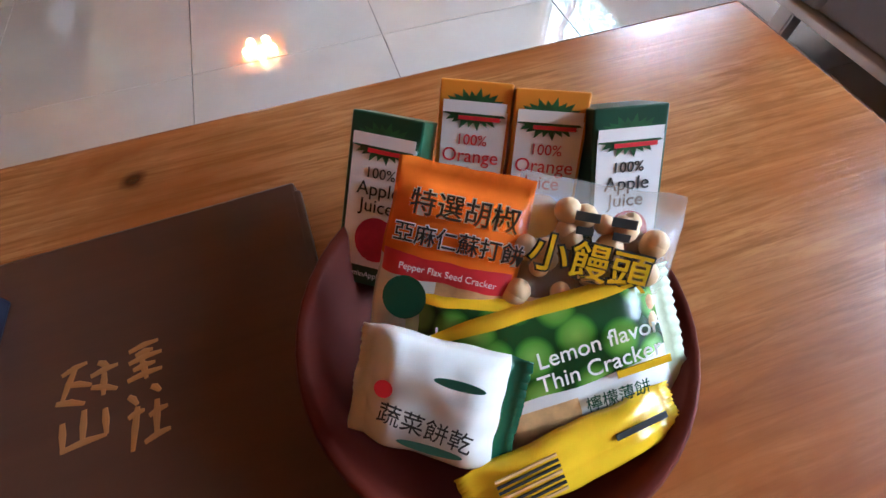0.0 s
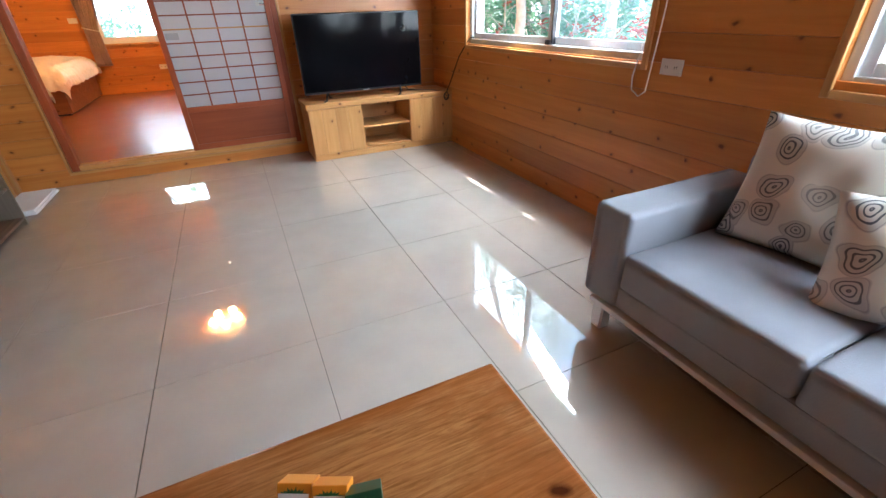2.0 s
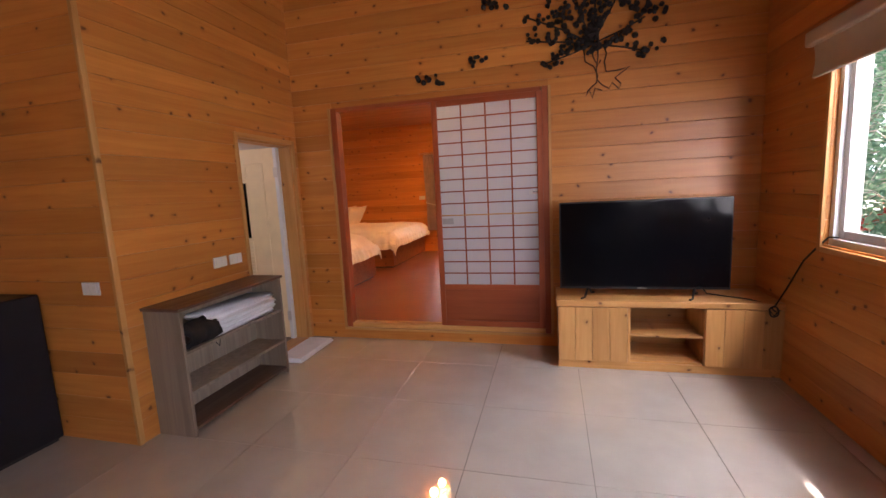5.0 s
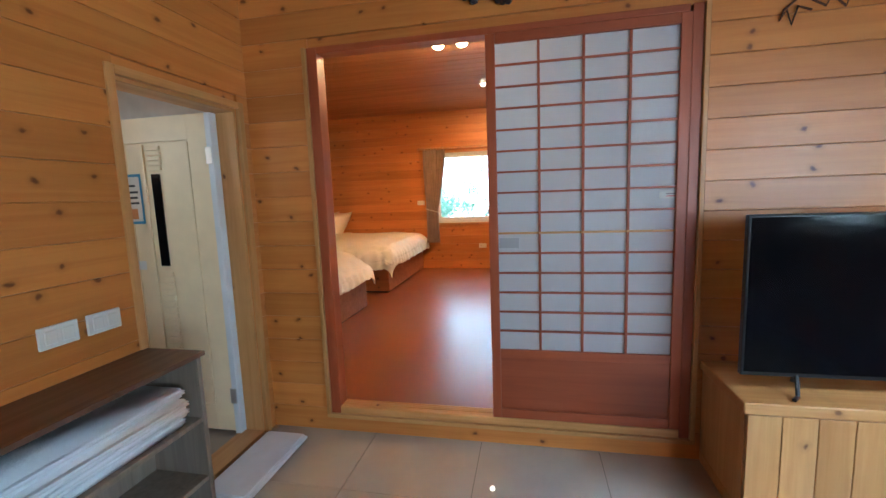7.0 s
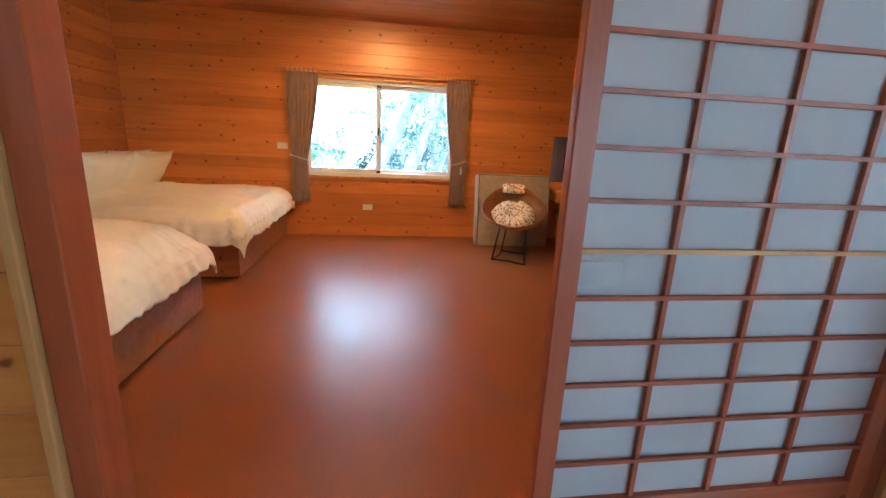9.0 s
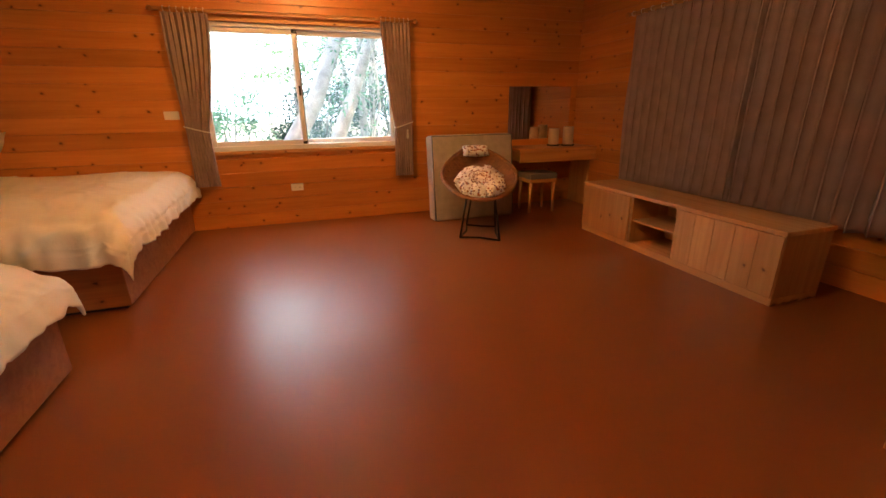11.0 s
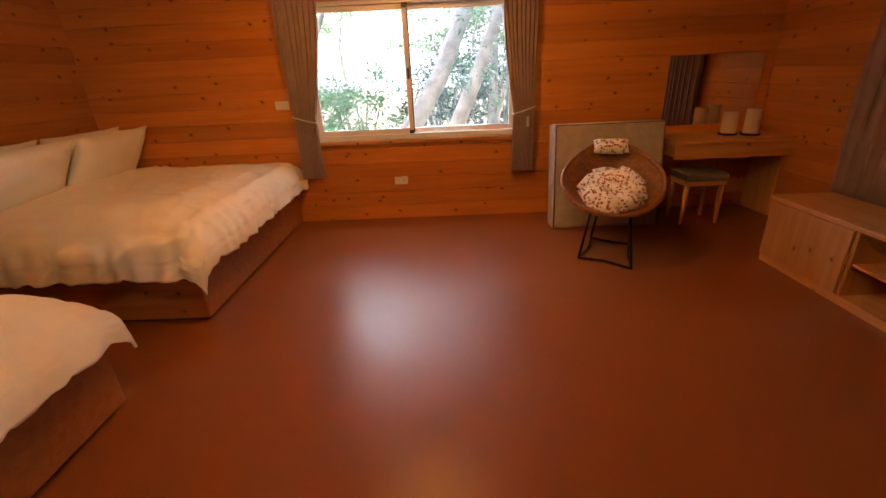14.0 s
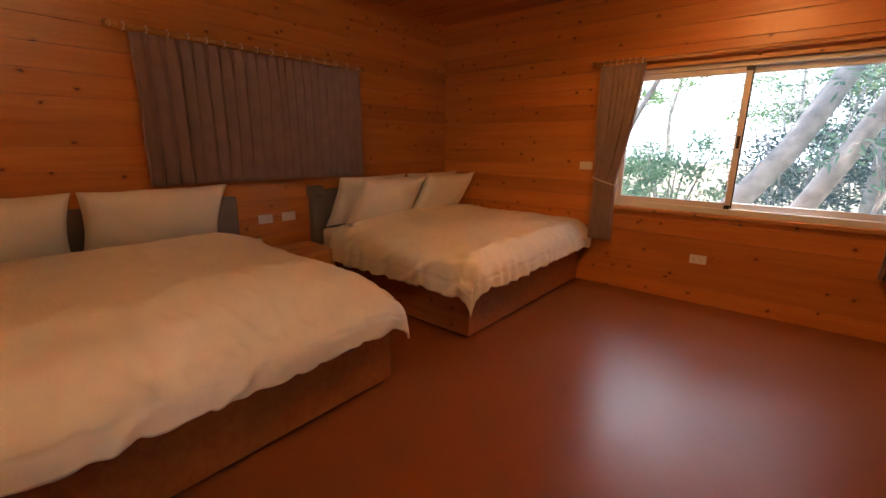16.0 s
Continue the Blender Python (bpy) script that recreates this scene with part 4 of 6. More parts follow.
# ---- sofa ----


def soft(lo, hi, r, seg=4, puff=0.0):
    """An upholstered block with rounded edges; puff raises its top."""
    bm = bmesh.new()
    cube(bm, lo, hi)
    bmesh.ops.subdivide_edges(bm, edges=bm.edges[:], cuts=6, use_grid_fill=True)
    bm.normal_update()
    sharp = [e for e in bm.edges if len(e.link_faces) == 2 and e.calc_face_angle(0) > 0.8]
    bmesh.ops.bevel(bm, geom=sharp, offset=r, segments=seg, profile=0.5, affect="EDGES", clamp_overlap=True)
    cx, cy = (lo[0] + hi[0]) / 2, (lo[1] + hi[1]) / 2
    sx, sy = (hi[0] - lo[0]) / 2, (hi[1] - lo[1]) / 2
    for v in bm.verts:
        u, w = (v.co.x - cx) / sx, (v.co.y - cy) / sy
        n = noise.noise(v.co * 6.0)
        if v.co.z > (lo[2] + hi[2]) / 2:
            v.co.z += puff * max(0, 1 - u * u) * max(0, 1 - w * w) + 0.004 * n
    return bm


so = thing("sofa", "grey leather sofa with rounded arms and a pale metal base", "sofa", pose(0, 0, 0))
part("base", soft((4.62, -1.72, 0.15), (5.36, 0.63, 0.265), 0.02), LEATHER, so, "", True)
part("seat_cushion", soft((4.60, -0.128, 0.255), (5.20, 0.475, 0.405), 0.035, 4, 0.02), LEATHER, so, "", True)
part("seat_cushion", soft((4.60, -0.745, 0.255), (5.20, -0.134, 0.405), 0.035, 4, 0.02), LEATHER, so, "", True)
part("seat_cushion", soft((4.60, -1.52, 0.255), (5.20, -0.751, 0.405), 0.035, 4, 0.02), LEATHER, so, "", True)
part("armrest", soft((4.605, 0.48, 0.15), (5.37, 0.655, 0.555), 0.05), LEATHER, so, "", True)
part("armrest", soft((4.605, -1.72, 0.15), (5.37, -1.53, 0.555), 0.05), LEATHER, so, "", True)
part("backrest", soft((5.16, -1.52, 0.30), (5.375, 0.475, 0.70), 0.05), LEATHER, so, "", True)
part("rail", box((4.60, -1.70, 0.125), (4.64, 0.60, 0.149), 0.004), SILVER, so, "pale metal rail")
for y in (0.565, -1.64):
    for x in (4.645, 5.30):
        bm = bmesh.new()
        cube(bm, (x - 0.028, y - 0.028, 0), (x + 0.028, y + 0.028, 0.15))
        bmesh.ops.bevel(bm, geom=bm.edges[:], offset=0.006, segments=2, affect="EDGES")
        part("leg", bm, SILVER, so, "pale metal leg")


def pillow_bm(w, h, d, power=2.6, seed=0, nu=18, nv=14):
    """A stuffed pillow lying in x-y, thickness along z, with pinched corners."""
    bm = bmesh.new()
    top, low = {}, {}
    for side, store in ((1, top), (-1, low)):
        for i in range(nu + 1):
            for j in range(nv + 1):
                u, v = 2 * i / nu - 1, 2 * j / nv - 1
                edge = i in (0, nu) or j in (0, nv)
                if edge and side < 0:
                    store[i, j] = top[i, j]
                    continue
                k = max(0.0, 1 - abs(u) ** power) ** 0.55 * max(0.0, 1 - abs(v) ** power) ** 0.55
                flare = 1 - 0.07 * (1 - (abs(u) * abs(v)) ** 2) * max(abs(u), abs(v)) ** 4
                n = noise.noise(Vector((u * 2.2, v * 2.2, seed + side)))
                n2 = noise.noise(Vector((u * 7, v * 7, seed + 9 * side)))
                store[i, j] = bm.verts.new((u * w / 2 * flare, v * h / 2 * flare, side * (d / 2 * k * (1 + 0.25 * n)) + 0.006 * n2 * k))
        for i in range(nu):
            for j in range(nv):
                f = (store[i, j], store[i + 1, j], store[i + 1, j + 1], store[i, j + 1])
                bm.faces.new(f if side > 0 else f[::-1])
    return bm


def pillow(name, label, category, m, w, h, d, mat, seed=0, group=""):
    ob = link(name, pillow_bm(w, h, d, seed=seed), mat, True)
    ob.matrix_basis = m
    return tagged(ob, label, category, group)


pillow("cushion", "off-white cushion printed with grey roses, leaning on the sofa back", "cushion", pose(5.11, 0.19, 0.635, 90, 0, -84) @ pose(0, 0, 0, -16), 0.50, 0.46, 0.16, ROSES, 1, "sofa cushions")
pillow("cushion", "smaller rose-printed cushion lying against the larger one", "cushion", pose(4.97, -0.13, 0.575, 90, 0, -74) @ pose(0, 0, 0, -24, 0, 8), 0.40, 0.36, 0.14, ROSES, 2, "sofa cushions")

# ---- coffee table ----
ta = thing("coffee_table", "worn varnished solid wood coffee table", "table", pose(0, 0, 0))
part("top_board", box((2.35, -0.78, 0.485), (3.825, 0.118, 0.535), 0.006, 2), TABLEWOOD, ta)
for x in (2.46, 3.70):
    for y in (0.02, -0.66):
        part("leg", box((x - 0.05, y - 0.05, 0), (x + 0.05, y + 0.05, 0.484), 0.008), TABLEWOOD, ta)
part("apron", box((2.46, -0.03, 0.38), (3.70, 0.01, 0.484), 0.004), TABLEWOOD, ta)
part("apron", box((2.46, -0.66, 0.38), (3.70, -0.62, 0.484), 0.004), TABLEWOOD, ta)

TZ = 0.535
me_ = thing("menu_folder", "dark brown leatherette folder with gold lettering on the table", "folder", pose(3.268, 0.0, TZ, 0, 0, 2))
part("cover", box((-0.245, -0.33, 0.004), (0, 0, 0.010), 0.0025), MENU, me_)
part("cover", box((-0.245, -0.33, 0.0), (0, 0, 0.0035), 0.001), MENU, me_)
part("edge_welt", box((-0.004, -0.32, 0.001), (0.004, -0.01, 0.0095), 0.002), MENU, me_)
STROKES = (((-.172, -.094), (-.150, -.088)), ((-.168, -.105), (-.145, -.112)), ((-.160, -.090), (-.170, -.120)), ((-.175, -.120), (-.150, -.128)), ((-.140, -.092), (-.130, -.100)), ((-.146, -.104), (-.122, -.100)),
           ((-.134, -.104), (-.134, -.126)), ((-.145, -.115), (-.122, -.124)),
           ((-.112, -.092), (-.085, -.088)), ((-.106, -.098), (-.090, -.096)), ((-.112, -.104), (-.082, -.101)), ((-.108, -.112), (-.088, -.110)), ((-.113, -.121), (-.082, -.118)), ((-.100, -.104), (-.096, -.124)),
           ((-.168, -.140), (-.166, -.165)), ((-.150, -.134), (-.150, -.165)), ((-.132, -.139), (-.130, -.163)), ((-.168, -.165), (-.130, -.163)),
           ((-.112, -.136), (-.104, -.146)), ((-.092, -.133), (-.084, -.140)), ((-.112, -.156), (-.098, -.153)), ((-.104, -.148), (-.108, -.186)), ((-.094, -.160), (-.078, -.156)), ((-.087, -.147), (-.088, -.180)), ((-.098, -.182), (-.076, -.177)))
for (a, b), (c_, d_) in STROKES:
    a, c_ = -0.180 + (a + 0.175) * 0.72, -0.180 + (c_ + 0.175) * 0.72
    b, d_ = -0.109 + (b + 0.088) * 0.72, -0.109 + (d_ + 0.088) * 0.72
    bm = bmesh.new()
    tube(bm, [(a, b, 0.0103), ((a + c_) / 2, (b + d_) / 2 + 0.001, 0.0103), (c_, d_, 0.0103)], [0.0017, 0.0024, 0.0013], 6)
    for v in bm.verts:
        v.co.z = 0.0101 + (v.co.z - 0.0101) * 0.15
    part("gold_stroke", bm, GOLD, me_, "gold brush stroke")
rm = thing("remote_control", "dark blue-black remote control with rows of buttons", "remote control", pose(3.005, -0.045, TZ + 0.0105, 0, 0, -3))
part("body", soft((0, -0.20, 0.0), (0.048, 0.0, 0.018), 0.004, 2), BLUEBLACK, rm)
for r in range(9):
    for c_ in range(3):
        mat = BLACK if r else (RED, BLACK, plain("blue_button", (0.02, 0.10, 0.45), 0.4))[c_]
        part("button", box((0.008 + 0.012 * c_, -0.018 - 0.019 * r, 0.018), (0.017 + 0.012 * c_, -0.008 - 0.019 * r, 0.0205), 0.001), mat, rm)
        if r:
            part("mark", box((0.010 + 0.012 * c_, -0.0145 - 0.019 * r, 0.0206), (0.014 + 0.012 * c_, -0.0115 - 0.019 * r, 0.0208), 0), PLASTIC, rm)
pb = link("phone_case", box((2.90, -0.16, TZ), (2.998, 0.005, TZ + 0.016), 0.006), BLUEBLACK)
tagged(pb, "dark blue flat case lying beside the folder", "case")

# ---- the bowl of snacks ----
BC = (3.378, -0.187)
bo = link("bowl", (lambda b: (lathe(b, [(0, 0.004), (0.070, 0.006), (0.093, 0.018), (0.111, 0.055), (0.116, 0.060), (0.119, 0.056), (0.105, 0.016), (0.080, 0.0), (0, 0.0)], (0, 0, 0), 48), b)[1])(bmesh.new()), BOWLRED, True)
bo.matrix_basis = pose(BC[0], BC[1], TZ)
tagged(bo, "dark red lacquered round wooden bowl on the table", "bowl")

INK = plain("dark_ink", (0.012, 0.014, 0.012), 0.5)
C_ORANGE = plain("orange_card", (0.72, 0.26, 0.02), 0.32, vary=0.05)
C_GREEN = plain("green_card", (0.008, 0.055, 0.025), 0.32, vary=0.1)
C_WHITE = plain("white_card", (0.84, 0.83, 0.81), 0.34, vary=0.03)
C_RED = plain("apple_red", (0.45, 0.012, 0.045), 0.35, vary=0.3, scale=60)
C_ORG = plain("orange_fruit", (0.75, 0.32, 0.02), 0.4, vary=0.25, scale=60)
C_LEAFG = plain("printed_leaf", (0.02, 0.10, 0.03), 0.4, vary=0.4, scale=90)
C_REDINK = plain("red_ink", (0.60, 0.02, 0.03), 0.4)


def disc(bm, cx, cz, rx, rz, y, sides=20, wob=0.0):
    vs = [bm.verts.new((cx + rx * math.cos(k * math.tau / sides) * (1 + wob * math.sin(5 * k)), y, cz + rz * math.sin(k * math.tau / sides) * (1 + wob * math.sin(5 * k)))) for k in range(sides)]
    bm.faces.new(vs)


def juice(m, kind, label):
    """A slim drink carton, its front at local -y."""
    edge = C_ORANGE if kind == "Orange" else C_GREEN
    ob = thing("juice_carton", label, "drink carton", m, "juice cartons")
    w, d_, h = 0.047, 0.036, 0.115
    part("carton", box((-w / 2, 0, 0), (w / 2, d_, h), 0.0012), edge, ob)
    part("front_panel", box((-w / 2 + 0.003, -0.0006, 0.014), (w / 2 - 0.002, -0.0001, h - 0.018), 0), C_WHITE, ob)
    bm = bmesh.new()
    disc(bm, 0, h - 0.0175, 0.017, 0.0085, -0.0010, 24)
    for k in range(22):
        a = k * math.tau / 22
        cx, cz = 0.013 * math.cos(a), h - 0.0175 + 0.006 * math.sin(a)
        tip = Vector((0.0215 * math.cos(a), -0.0011, h - 0.0175 + (0.0135 if k % 2 else 0.0115) * math.sin(a)))
        n = Vector((-(tip[2] - cz), tip[0] - cx)).normalized() * 0.0030
        bm.faces.new([bm.verts.new((cx + n.x, -0.0011, cz + n.y)), bm.verts.new((cx - n.x, -0.0011, cz - n.y)), bm.verts.new(tip)])
    part("leaf_wreath", bm, C_LEAFG, ob, "printed dark green leaves")
    mk = part("brand_mark", box((-0.0205, -0.0018, h - 0.0200), (0.0205, -0.0012, h - 0.0125), 0), C_WHITE, ob, "plain white mark in place of a name")
    part("mark_line", box((-0.010, -0.0018, h - 0.0242), (0.017, -0.0012, h - 0.0216), 0), C_REDINK, mk, "thin red line")
    col = C_REDINK if kind == "Orange" else INK
    up = pose(0, -0.0008, 0, 90)
    for text, size, z in (("100%", 0.0095, 0.078), (kind, 0.0125, 0.0675), ("Juice", 0.0125, 0.0565)):
        lettering("print", text, size, col, ob, pose(0, -0.0009, z, 90))
    fruit = C_ORG if kind == "Orange" else C_RED
    bm = bmesh.new()
    disc(bm, 0.002, 0.034, 0.0145, 0.0155, -0.0009, 24)
    part("fruit_print", bm, fruit, ob)
    if kind == "Apple":
        lettering("print", "Premium\\nApples", 0.0055, C_WHITE, ob, pose(-0.008, -0.0007, 0.008, 90))
    return ob


# the cartons lean back side by side in the bowl
for x, y, z, rz, lean_, kind in ((3.308, -0.130, 0.566, -34, -43, "Apple"), (3.379, -0.124, 0.566, -27, -40, "Orange"), (3.423, -0.149, 0.566, -25, -40, "Orange"), (3.477, -0.180, 0.564, -12, -38, "Apple")):
    juice(pose(x, y, z, lean_, 0, rz), kind, "slim carton of %s juice standing in the bowl" % kind.lower())


def pouch(name, label, m, w, h, d, zones, seed=0, crimp="v"):
    """A crimped foil bag facing -y; zones: (u0, u1, v0, v1, material index) later ones on top. Returns the bag."""
    mats = [z[4] for z in zones]
    bm = bmesh.new()
    nu, nv = 26, 26
    noise.seed_set(seed + 1)

    def f(u, v):
        a = u if crimp == "u" else v
        b = v if crimp == "u" else u
        e = max(0.0, min(1.0, (min(a, 1 - a) - 0.07) / 0.22))
        k = math.sin(e * math.pi / 2) * max(0.0, 1 - abs(2 * b - 1) ** 3) ** 0.5
        y = -d * k * (1 + 0.16 * noise.noise(Vector((u * 3, v * 3, seed))))
        if e <= 0:
            y += 0.0012 * math.sin(b * 80)
        zig = 0.0025 * (abs((b * 26) % 1 - 0.5)) if min(a, 1 - a) < 0.01 else 0.0
        s = 1 if a > 0.5 else -1
        q = Vector(((u - 0.5) * w, y, (v - 0.5) * h))
        if crimp == "u":
            q.x += s * zig
        else:
            q.z += s * zig
        return q + 0.0014 * noise.noise_vector(Vector((u * 6, v * 6, seed + 3)))

    g = grid(bm, nu, nv, f)
    bm.faces.ensure_lookup_table()
    for i in range(nu):
        for j in range(nv):
            u, v = (i + 0.5) / nu, (j + 0.5) / nv
            idx = 0
            for n_, z in enumerate(zones):
                if z[0] <= u <= z[1] and z[2] <= v <= z[3]:
                    idx = n_
            bm.faces[i * nv + j].material_index = idx
    ob = thing(name, label, "snack bag", m, "snack bags")
    sk = part("wrapper", bm, mats, ob, "", True)
    thick(sk, 0.0008)
    return ob


F_ORANGE = plain("orange_foil", (0.85, 0.19, 0.015), 0.22, vary=0.12, scale=40)
F_FILM = plain("clear_glossy_film", (0.75, 0.74, 0.72), 0.12, vary=0.03)
F_FILM.node_tree.nodes["Principled BSDF"].inputs["Alpha"].default_value = 0.28
F_CLEAR = plain("clear_film_over_crackers", (0.42, 0.30, 0.19), 0.2, vary=0.35, scale=120)
F_WHITE = plain("white_foil", (0.70, 0.70, 0.66), 0.235, vary=0.06, scale=40)


def limes(name):
    """Foil printed with round green limes on a dark ground."""
    m, t, b = nodes(name)
    v = add(t, "ShaderNodeTexVoronoi", Scale=44.0, Randomness=0.55)
    v.voronoi_dimensions = "2D"
    t.links.new(mapped(t, (1, 1, 1), False, (math.pi / 2, 0, 0)), v.inputs["Vector"])
    c = ramp(t, v.outputs["Distance"], [(0.05, (0.22, 0.42, 0.07)), (0.35, (0.10, 0.27, 0.03)), (0.46, (0.03, 0.12, 0.015)), (0.52, (0.012, 0.05, 0.012))])
    t.links.new(c.outputs[0], b.inputs["Base Color"])
    b.inputs["Roughness"].default_value = 0.25
    return m


F_GREEN = limes("lime_picture")
F_PALEG = plain("pale_green_foil", (0.55, 0.62, 0.42), 0.235, vary=0.08)
F_YELLOW = plain("yellow_foil", (0.75, 0.48, 0.01), 0.22, vary=0.1, scale=40)
F_DGREEN = plain("dark_green_foil", (0.012, 0.07, 0.035), 0.235, vary=0.2)
F_TAN = plain("biscuit_tan", (0.60, 0.36, 0.15), 0.4, vary=0.3, scale=80)

a = pouch("cracker_bag", "orange and clear bag of pepper flax seed crackers", pose(3.353, -0.168, TZ + 0.072, -52, 0, -30) @ pose(0, 0, 0.014, 0, 3), 0.078, 0.112, 0.012,
          [(0, 1, 0, 1, F_WHITE), (0.45, 1, 0.08, 0.46, F_TAN), (0, 1, 0.50, 1, F_ORANGE), (0.02, 0.98, 0.43, 0.52, C_REDINK)], 4)
for text, size, z, mat in (("特選胡椒", 0.0150, 0.033, C_WHITE), ("亞麻仁蘇打餅", 0.0120, 0.0155, C_WHITE)):
    lettering("print_halo", text, size, C_WHITE, a, pose(0.004, -0.0146, z, 90), bold=0.0006)
    lettering("print", text, size, INK, a, pose(0.004, -0.0152, z, 90), bold=0.00012)
lettering("print", "Pepper Flax Seed Cracker", 0.0052, C_WHITE, a, pose(0.002, -0.0150, -0.0025, 90))
bm = bmesh.new()
disc(bm, -0.019, -0.020, 0.0125, 0.0125, -0.0145, 24)
part("round_seal", bm, C_GREEN, a, "round dark green seal")

b_ = pouch("puff_bag", "clear bag of small round pale biscuits with yellow lettering", pose(3.424, -0.194, TZ + 0.072, -50, 0, -24) @ pose(0.003, 0, 0.012, 0, 6), 0.092, 0.100, 0.010,
           [(0, 1, 0, 1, F_FILM)], 8)
BISCUIT = plain("pale_biscuit", (0.68, 0.46, 0.24), 0.5, vary=0.15)
rg = random.Random(4)
for k in range(34):
    cx, cz, r = rg.uniform(-0.040, 0.036), rg.uniform(-0.030, 0.036), rg.uniform(0.0055, 0.008)
    bm = bmesh.new()
    bmesh.ops.create_icosphere(bm, subdivisions=2, radius=r, matrix=Matrix.Translation((cx, -0.0085 - 0.3 * r, cz)))
    part("biscuit", bm, BISCUIT, b_, "small round pale biscuit", True)
lettering("print", "小饅頭", 0.0215, F_YELLOW, b_, pose(-0.003, -0.0190, 0.008, 90) @ pose(0, 0, 0, 0, 0, -3), bold=0.0002)
lettering("print_shadow", "小饅頭", 0.0215, INK, b_, pose(-0.003, -0.0184, 0.008, 90) @ pose(0, 0, 0, 0, 0, -3), bold=0.0013)
for x in (-0.0165, 0.0025):
    mk = part("brand_mark", box((x + 0.001, -0.0190, 0.0300), (x + 0.014, -0.0184, 0.0350), 0.0002), INK, b_, "plain dark mark in place of a name")
    part("mark_bar", box((x + 0.003, -0.0190, 0.0230), (x + 0.012, -0.0184, 0.0272), 0.0002), INK, mk)

e_ = pouch("lemon_cracker_bag", "green and white bag of lemon thin crackers", pose(3.402, -0.226, TZ + 0.064, -52, 0, -7) @ pose(0, 0, -0.002, 0, -7), 0.138, 0.078, 0.014,
           [(0, 1, 0, 1, F_PALEG), (0.07, 0.93, 0.42, 1, F_GREEN), (0.07, 0.93, 0, 0.42, F_WHITE), (0.15, 0.5, 0.0, 0.36, F_TAN), (0.05, 0.95, 0.94, 1, F_YELLOW)], 12, "u")
lettering("print", "Lemon flavor", 0.0125, C_WHITE, e_, pose(0.016, -0.0185, 0.014, 90))
lettering("print", "Thin Cracker", 0.0125, C_WHITE, e_, pose(0.014, -0.0190, 0.002, 90))
part("strap_line", box((0.022, -0.0178, -0.0085), (0.052, -0.0170, -0.0045), 0), F_YELLOW, e_)
lettering("print", "檸檬薄餅", 0.009, F_DGREEN, e_, pose(0.020, -0.0175, -0.018, 90))
e2 = pouch("lemon_cracker_bag", "second bag of lemon thin crackers, tucked behind the first", pose(3.362, -0.206, TZ + 0.060, -50, 0, -24), 0.085, 0.062, 0.010,
           [(0, 1, 0, 1, F_PALEG), (0.07, 0.93, 0.42, 1, F_GREEN), (0.07, 0.93, 0, 0.42, F_WHITE), (0.05, 0.95, 0.92, 1, F_YELLOW)], 15, "u")
lettering("print", "Lemon", 0.0115, C_WHITE, e2, pose(-0.010, -0.0150, 0.013, 90))
w_ = pouch("vegetable_cracker_bag", "white and dark green bag of vegetable crackers", pose(3.330, -0.224, TZ + 0.074, -50, 0, -33), 0.084, 0.061, 0.018,
           [(0, 1, 0, 1, F_WHITE), (0.90, 1, 0, 1, F_DGREEN)], 20, "u")
lettering("print", "蔬菜餅乾", 0.0115, INK, w_, pose(0.0, -0.0240, -0.004, 90) @ pose(0, 0, 0, 0, 0, -6))
bm = bmesh.new()
disc(bm, 0.004, -0.0135, 0.016, 0.0022, -0.0235, 20)
disc(bm, 0.012, 0.021, 0.012, 0.0024, -0.0235, 20)
part("green_banner", bm, plain("mid_green_print", (0.03, 0.15, 0.10), 0.3), w_)
bm = bmesh.new()
disc(bm, -0.022, 0.010, 0.0045, 0.0045, -0.0235, 16)
part("red_seal", bm, C_REDINK, w_)
y_ = pouch("yellow_stick_pack", "slim yellow foil stick pack lying in the bowl", pose(3.390, -0.270, TZ + 0.056, -66, 0, 4), 0.122, 0.028, 0.008,
           [(0, 1, 0, 1, F_YELLOW)], 25, "u")
for k in range(7):
    part("writing_bar", box((-0.045, -0.0104, 0.0075 - 0.0027 * k), (-0.012, -0.0094, 0.0086 - 0.0027 * k), 0), F_TAN if k % 3 == 0 else INK, y_)
part("writing_bar", box((0.02, -0.0104, 0.001), (0.05, -0.0094, 0.004), 0), INK, y_)
# ---- beds ----


def ridged(p):
    """Sharp creases: noise folded at zero."""
    return max(0.0, 1 - 5.0 * abs(noise.noise(p)))


